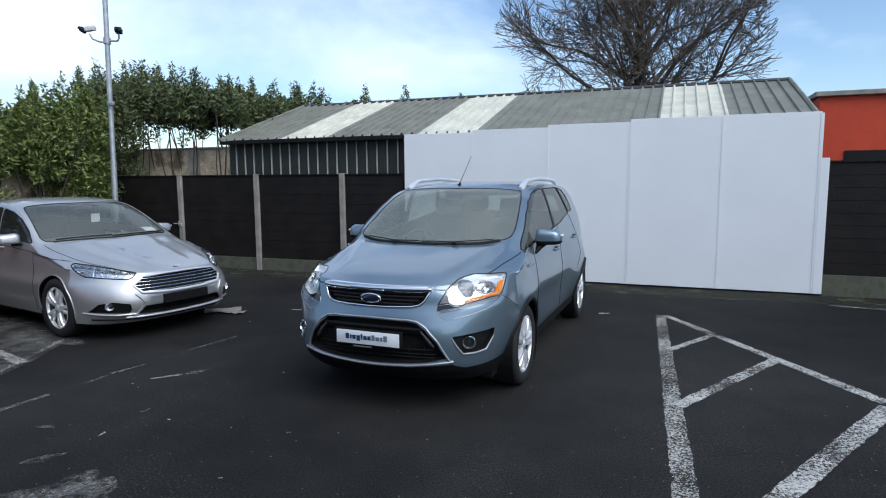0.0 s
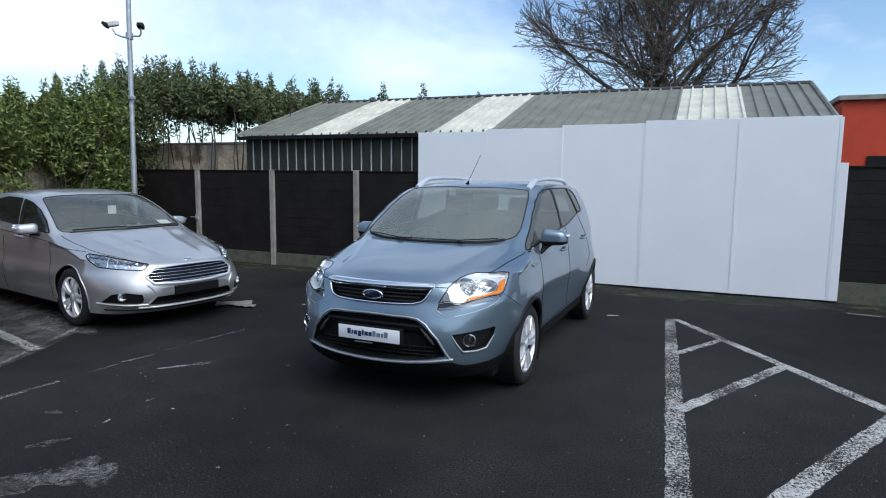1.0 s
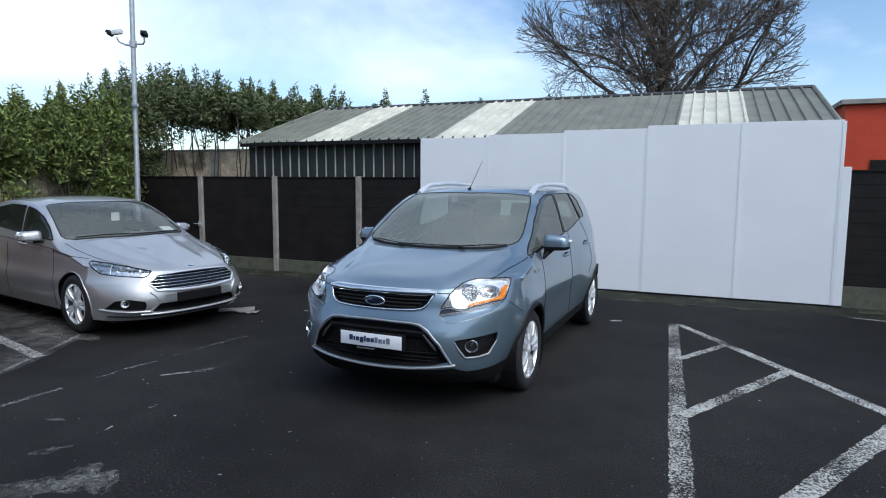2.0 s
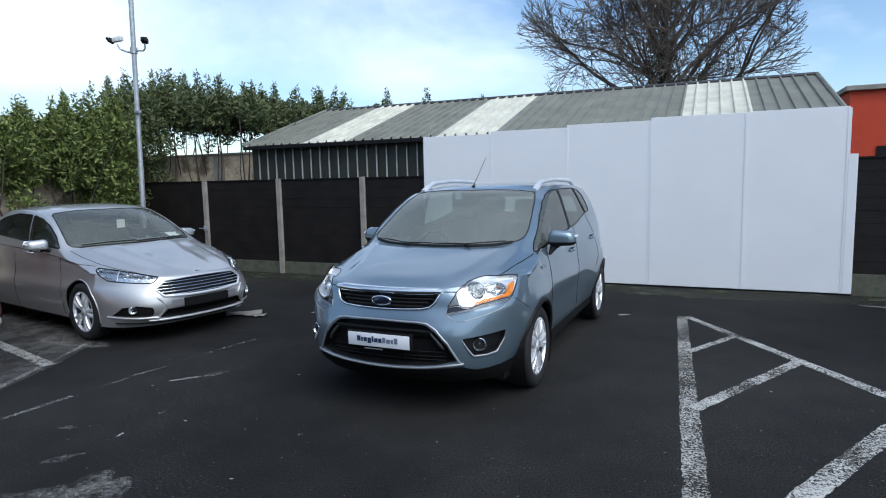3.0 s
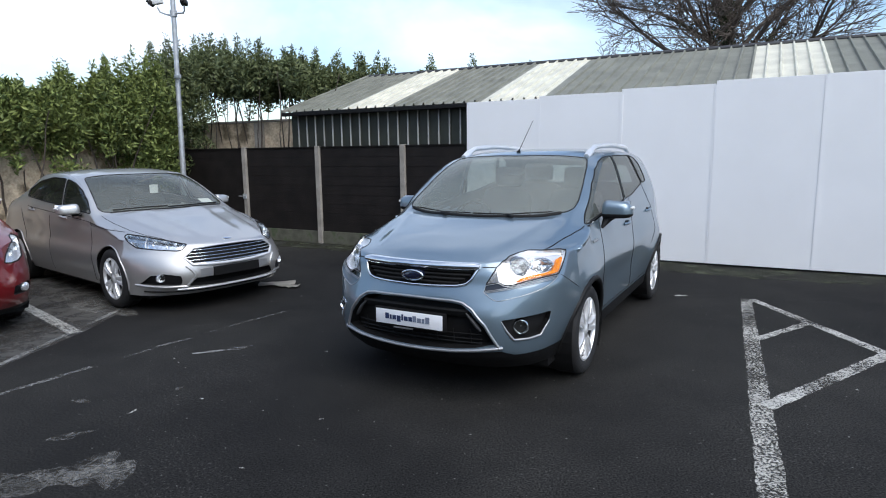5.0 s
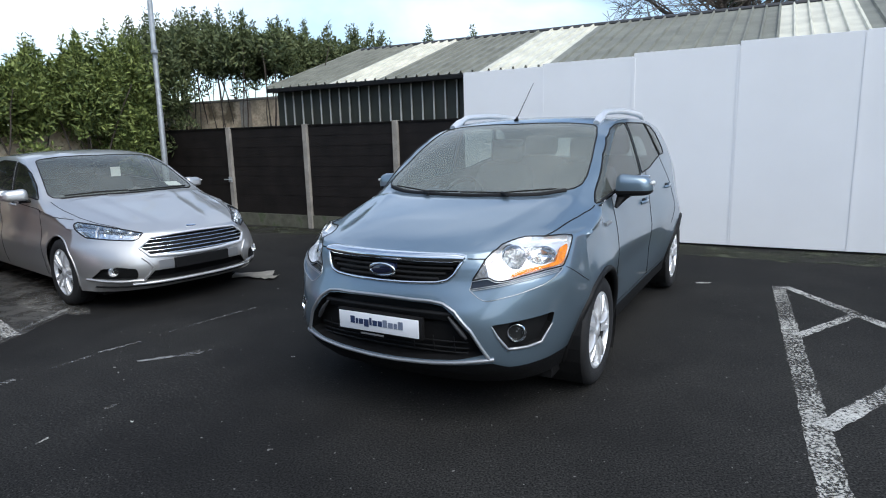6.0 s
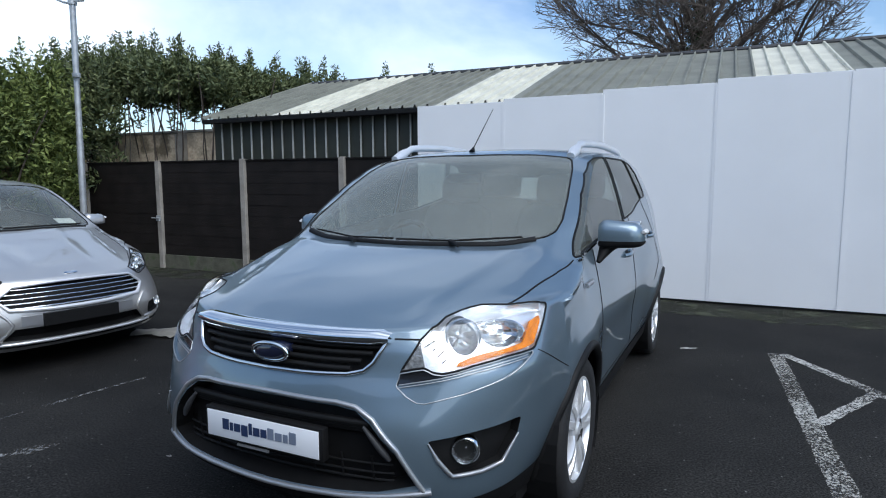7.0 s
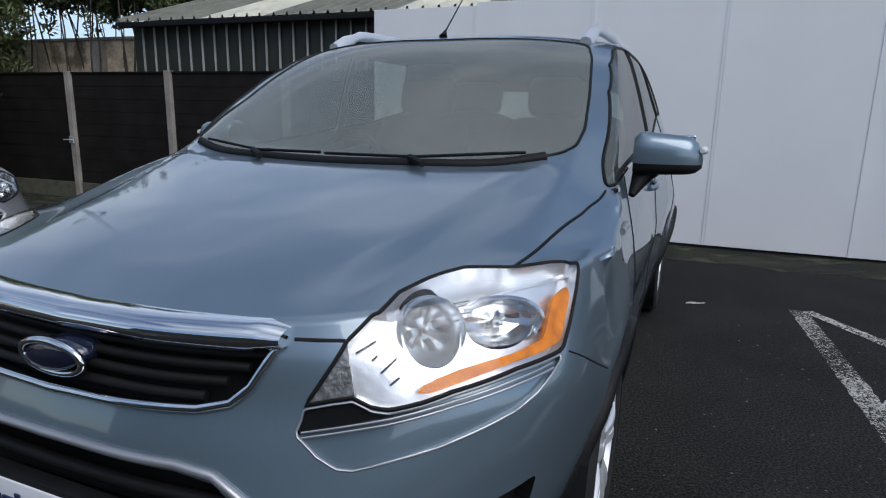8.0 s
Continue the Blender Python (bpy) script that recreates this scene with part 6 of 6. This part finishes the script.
def bush(name, s, off, z0, z1, r, ry, leaves, size, material, label, seed, stems=3, tips=10, low=0, lead=0.60, category="shrub", group="hedge shrubs"):
    """A shrub: stems and a crown of leaf clumps with upright tips; z0..z1 is the crown."""
    rng = random.Random(seed)
    b = empty(name, W @ pose(s, off, 0), label, category, group)
    bm = bmesh.new()
    for k in range(stems):
        a = rng.uniform(0, 6.28)
        x, y = rng.uniform(-r, r) * 0.6, rng.uniform(-ry, ry) * 0.4
        pts = [Vector((x, y, -0.08))]
        dx, dy = rng.gauss(0, 0.05), rng.gauss(0, 0.04)
        for j in range(1, 9):
            x, y = x + dx + rng.gauss(0, 0.022), y + dy + rng.gauss(0, 0.022)
            pts.append(Vector((x, y, (z0 + (z1 - z0) * 0.6) * j / 8)))
        r0 = rng.uniform(0.016, 0.03)
        tube(bm, pts, [r0 * (1 - 0.7 * j / 8) for j in range(9)], 6)
    part("trunk", bm, M_BARK, b, smooth=60)
    verts, faces = [], []
    clumps = max(6, int(leaves / 150))
    for k in range(clumps):
        while True:
            p = Vector((rng.uniform(-1, 1), rng.uniform(-1, 1), rng.uniform(-1, 1)))
            if p.length <= 1.0:
                break
        h = (z1 - z0) / 2
        c = (p.x * r * 0.9, p.y * ry * 0.85, (z0 + z1) / 2 + p.z * h * 0.9)
        q = rng.uniform(0.14, 0.30)
        leaf_cloud(verts, faces, c, (q, q, q * 1.3), 190, size, rng, 0.35)
    for k in range(low):  # thin hanging sprays below the crown
        x, y = rng.uniform(-r, r) * 0.95, rng.uniform(-ry, ry) * 0.8
        leaf_cloud(verts, faces, (x, y, z0 - rng.uniform(0.0, 0.45)), (0.09, 0.09, 0.15), 34, size, rng, 0.8)
    for k in range(tips):
        x, y = rng.uniform(-r, r) * 0.95, rng.uniform(-ry, ry) * 0.7
        top = z1 - 0.15 + lead * rng.random() ** 1.6 - 0.22 * (x / r) ** 2
        for dz, q, m in ((0.0, 0.035, 24), (-0.14, 0.06, 38), (-0.28, 0.10, 48), (-0.45, 0.13, 52)):  # a tapering leader
            leaf_cloud(verts, faces, (x + rng.gauss(0, 0.012), y, top + dz), (q, q, 0.11), m, size * (0.6 + 2.2 * q), rng, 0.8)
    mesh_part("crown", verts, faces, material, b)
    return b


# hedge along the side wall
k = 0
for off, zt, zb, s, rr in ((-0.85, 3.62, 0.5, -7.0, 0.60), (-1.72, 3.42, 1.95, -7.05, 0.55), (-2.6, 3.24, 1.85, -7.35, 0.46), (-3.5, 3.14, 1.95, -7.4, 0.50), (-4.5, 3.1, 2.0, -7.45, 0.54), (-5.6, 3.05, 2.0, -7.5, 0.6), (-6.7, 3.05, 2.0, -7.5, 0.6)):
    bush("laurel_shrub", s, off, zb, zt - 0.27, 0.56, rr, 11000, 0.125, M_LEAF, "dense green laurel shrub growing over the old wall", 20 + k, stems=5, tips=22, low=10)
    k += 1
rng_t = random.Random(77)
rows_t = [(-7.0, 0.25, 3.6, 1.2), (-7.9, 0.5, 3.9, 1.0)]
for j in range(12):
    rows_t.append((-8.6 + 0.36 * j, (0.75 if j % 2 else 1.7) + rng_t.uniform(-0.1, 0.1), 4.24 - 0.06 * j + rng_t.uniform(-0.18, 0.18), 3.17 - 0.02 * j + rng_t.uniform(-0.1, 0.15)))
rows_t += [(-5.0, 1.9, 3.8, 2.8), (-4.85, 2.6, 3.8, 2.8), (-4.75, 3.3, 3.75, 2.7), (-4.7, 4.0, 3.8, 2.7), (-4.6, 4.8, 3.9, 2.7), (-4.0, 5.8, 3.95, 2.7), (-3.2, 7.0, 4.05, 2.7), (-2.0, 8.6, 4.1, 2.7), (-0.8, 9.8, 4.05, 2.7)]
for s, off, z1, z0 in rows_t:
    bush("evergreen_tree", s, off, z0 + 0.10, z1 - 0.16, 0.52, 0.48, 2000, 0.12, M_LEAF2, "tall thin-stemmed evergreen tree behind the fence", 40 + k, stems=3, tips=9, low=1, lead=0.80, category="tree", group="row of evergreen trees")
    k += 1


def bare_tree(s, off, h, seed):
    rng = random.Random(seed)
    t = empty("bare_tree", W @ pose(s, off, 0), "large leafless tree with ivy on its trunk", "tree")
    bm = bmesh.new()
    ctr = Vector((-0.4, 0, h * 0.58))

    def room(p):
        q = p - ctr
        return (q.x / (h * 0.46)) ** 2 + (q.y / (h * 0.44)) ** 2 + (q.z / (h * 0.42)) ** 2

    def grow(p, d, length, r, depth):
        n = 4
        pts, rad = [p], [r]
        for j in range(n):
            d = (d + Vector((rng.gauss(0, 0.13), rng.gauss(0, 0.13), rng.gauss(0, 0.09) + 0.025))).normalized()
            p = p + d * length / n
            pts.append(p)
            rad.append(max(0.010, r * (1 - 0.42 * (j + 1) / n)))
            if depth > 0 and rng.random() < 0.85:
                side = (d + 0.85 * Vector((rng.gauss(0, 1), rng.gauss(0, 1), rng.gauss(0.0, 0.7))).normalized()).normalized()
                if room(p + side * length * 0.5) < 1.05:
                    grow(p, side, length * rng.uniform(0.48, 0.68), max(0.010, rad[-1] * 0.5), depth - 1)
            if room(p) > 1.0:
                break
        tube(bm, pts, rad, 6 if r > 0.06 else (4 if r > 0.025 else 3), cap=False)
        if depth > 0 and room(p) < 1.0:
            for _ in range(2):
                side = (d + 0.5 * Vector((rng.gauss(0, 1), rng.gauss(0, 1), rng.gauss(0, 0.5))).normalized()).normalized()
                grow(p, side, length * rng.uniform(0.6, 0.78), max(0.010, rad[-1] * 0.78), depth - 1)

    base = [Vector((0, 0, 0)), Vector((0.1, 0, h * 0.16)), Vector((0.0, 0, h * 0.30))]
    tube(bm, base, [0.50, 0.42, 0.38], 12)
    lead = [base[-1], Vector((0.15, 0, h * 0.45)), Vector((0.05, 0.1, h * 0.62)), Vector((0.2, 0, h * 0.8))]
    tube(bm, lead, [0.34, 0.26, 0.16, 0.07], 8)
    for k in range(23):
        f = k / 22
        z = h * (0.27 + 0.42 * f)
        a = k * 2.4 + rng.uniform(-0.3, 0.3)
        up = 0.42 + 1.3 * f
        grow(Vector((0.1, 0, z)), Vector((math.cos(a), math.sin(a), up)).normalized(), h * (0.31 - 0.10 * f), 0.13 - 0.06 * f, 4)
    part("trunk", bm, M_TWIG, t, "grey-brown trunk and bare branches", smooth=60)
    verts, faces = [], []
    for j in range(44):
        z = h * (0.12 + 0.50 * j / 44)
        leaf_cloud(verts, faces, (0.05 + rng.gauss(0, 0.18), rng.gauss(0, 0.12), z), (0.62 - 0.006 * j, 0.5, 0.4), 150, 0.13, rng, 0.5)
    for a, zz in ((2.9, 0.36), (0.3, 0.42), (3.3, 0.50), (1.2, 0.4)):
        for k in range(7):
            rr = 0.4 + 0.28 * k
            leaf_cloud(verts, faces, (rr * math.cos(a), rr * math.sin(a), h * zz + 0.18 * k), (0.28, 0.28, 0.28), 60, 0.12, rng, 0.5)
    mesh_part("ivy", verts, faces, M_IVY, t, "dark green ivy round the trunk")


bare_tree(2.95, 16.0, 11.6, 5)

# camera pole
pole = empty("camera_pole", W @ pose(-6.23, -0.72, -0.06, 0, 1.3, 0), "grey steel pole with two security cameras", "pole")
bm = bmesh.new()
tube(bm, [(0, 0, 0), (0, 0, 2.2), (0, 0, 2.25), (0, 0, 6.5)], [0.056, 0.056, 0.050, 0.046], 16)
part("shaft", bm, M_STEEL, pole, smooth=40)
boxes("base_plate", M_STEEL, pole, (-0.15, 0.15, -0.15, 0.15, 0, 0.02), bevel=0.004)
for sx in (1, -1):
    bm = bmesh.new()
    if sx < 0:
        tube(bm, [(0, 0, 4.52), (-0.22, 0, 4.56), (-0.38, -0.01, 4.62), (-0.44, -0.02, 4.72)], 0.017, 8)
    else:
        tube(bm, [(0, 0, 4.56), (0.27, 0, 4.54), (0.33, -0.01, 4.58), (0.33, -0.01, 4.68)], 0.017, 8)
    arm = part("arm", bm, M_STEEL, pole, smooth=50)
    bm = bmesh.new()
    if sx < 0:
        box(bm, -0.045, 0.045, -0.07, 0.07, -0.05, 0.05, bevel=0.03, m=Matrix.Translation((-0.60, -0.03, 4.80)) @ pose(0, 0, 0, -30, 0, -40))
    else:
        box(bm, -0.06, 0.06, -0.08, 0.08, -0.045, 0.045, bevel=0.012, m=Matrix.Translation((0.35, -0.03, 4.73)) @ pose(0, 0, 0, -12, 0, 35))
    if sx < 0:
        b2 = bmesh.new()
        box(b2, -0.05, 0.05, 0.05, 0.26, -0.045, 0.055, bevel=0.02, m=Matrix.Translation((-0.60, -0.03, 4.80)) @ pose(0, 0, 0, 8, 0, -75))
        part("camera_housing", b2, M_WHITEP, pole, "pale camera housing", smooth=40)
    cammy = part("security_camera", bm, M_BLACK, pole, "small box camera", smooth=40)
    bm = bmesh.new()
    tube(bm, [(0, -0.06, 0), (0, -0.10, 0)], 0.03, 12)
    bmesh.ops.transform(bm, matrix=Matrix.Translation((-0.60, -0.03, 4.80)) @ pose(0, 0, 0, -30, 0, -40) if sx < 0 else Matrix.Translation((0.35, -0.05, 4.73)) @ pose(0, 0, 0, -12, 0, 35), verts=bm.verts)
    part("camera_lens", bm, M_BLACK, cammy)
bm = bmesh.new()
tube(bm, [(0, 0, 4.50), (0, 0, 4.62)], 0.07, 16)
part("collar", bm, M_STEEL, pole, smooth=40)
bm = bmesh.new()
tube(bm, [(0, 0, 3.30), (0, 0, 3.38)], 0.066, 16)
box(bm, 0.03, 0.17, -0.10, -0.04, 3.29, 3.36, bevel=0.01)
part("clamp", bm, M_STEEL, pole, smooth=40)
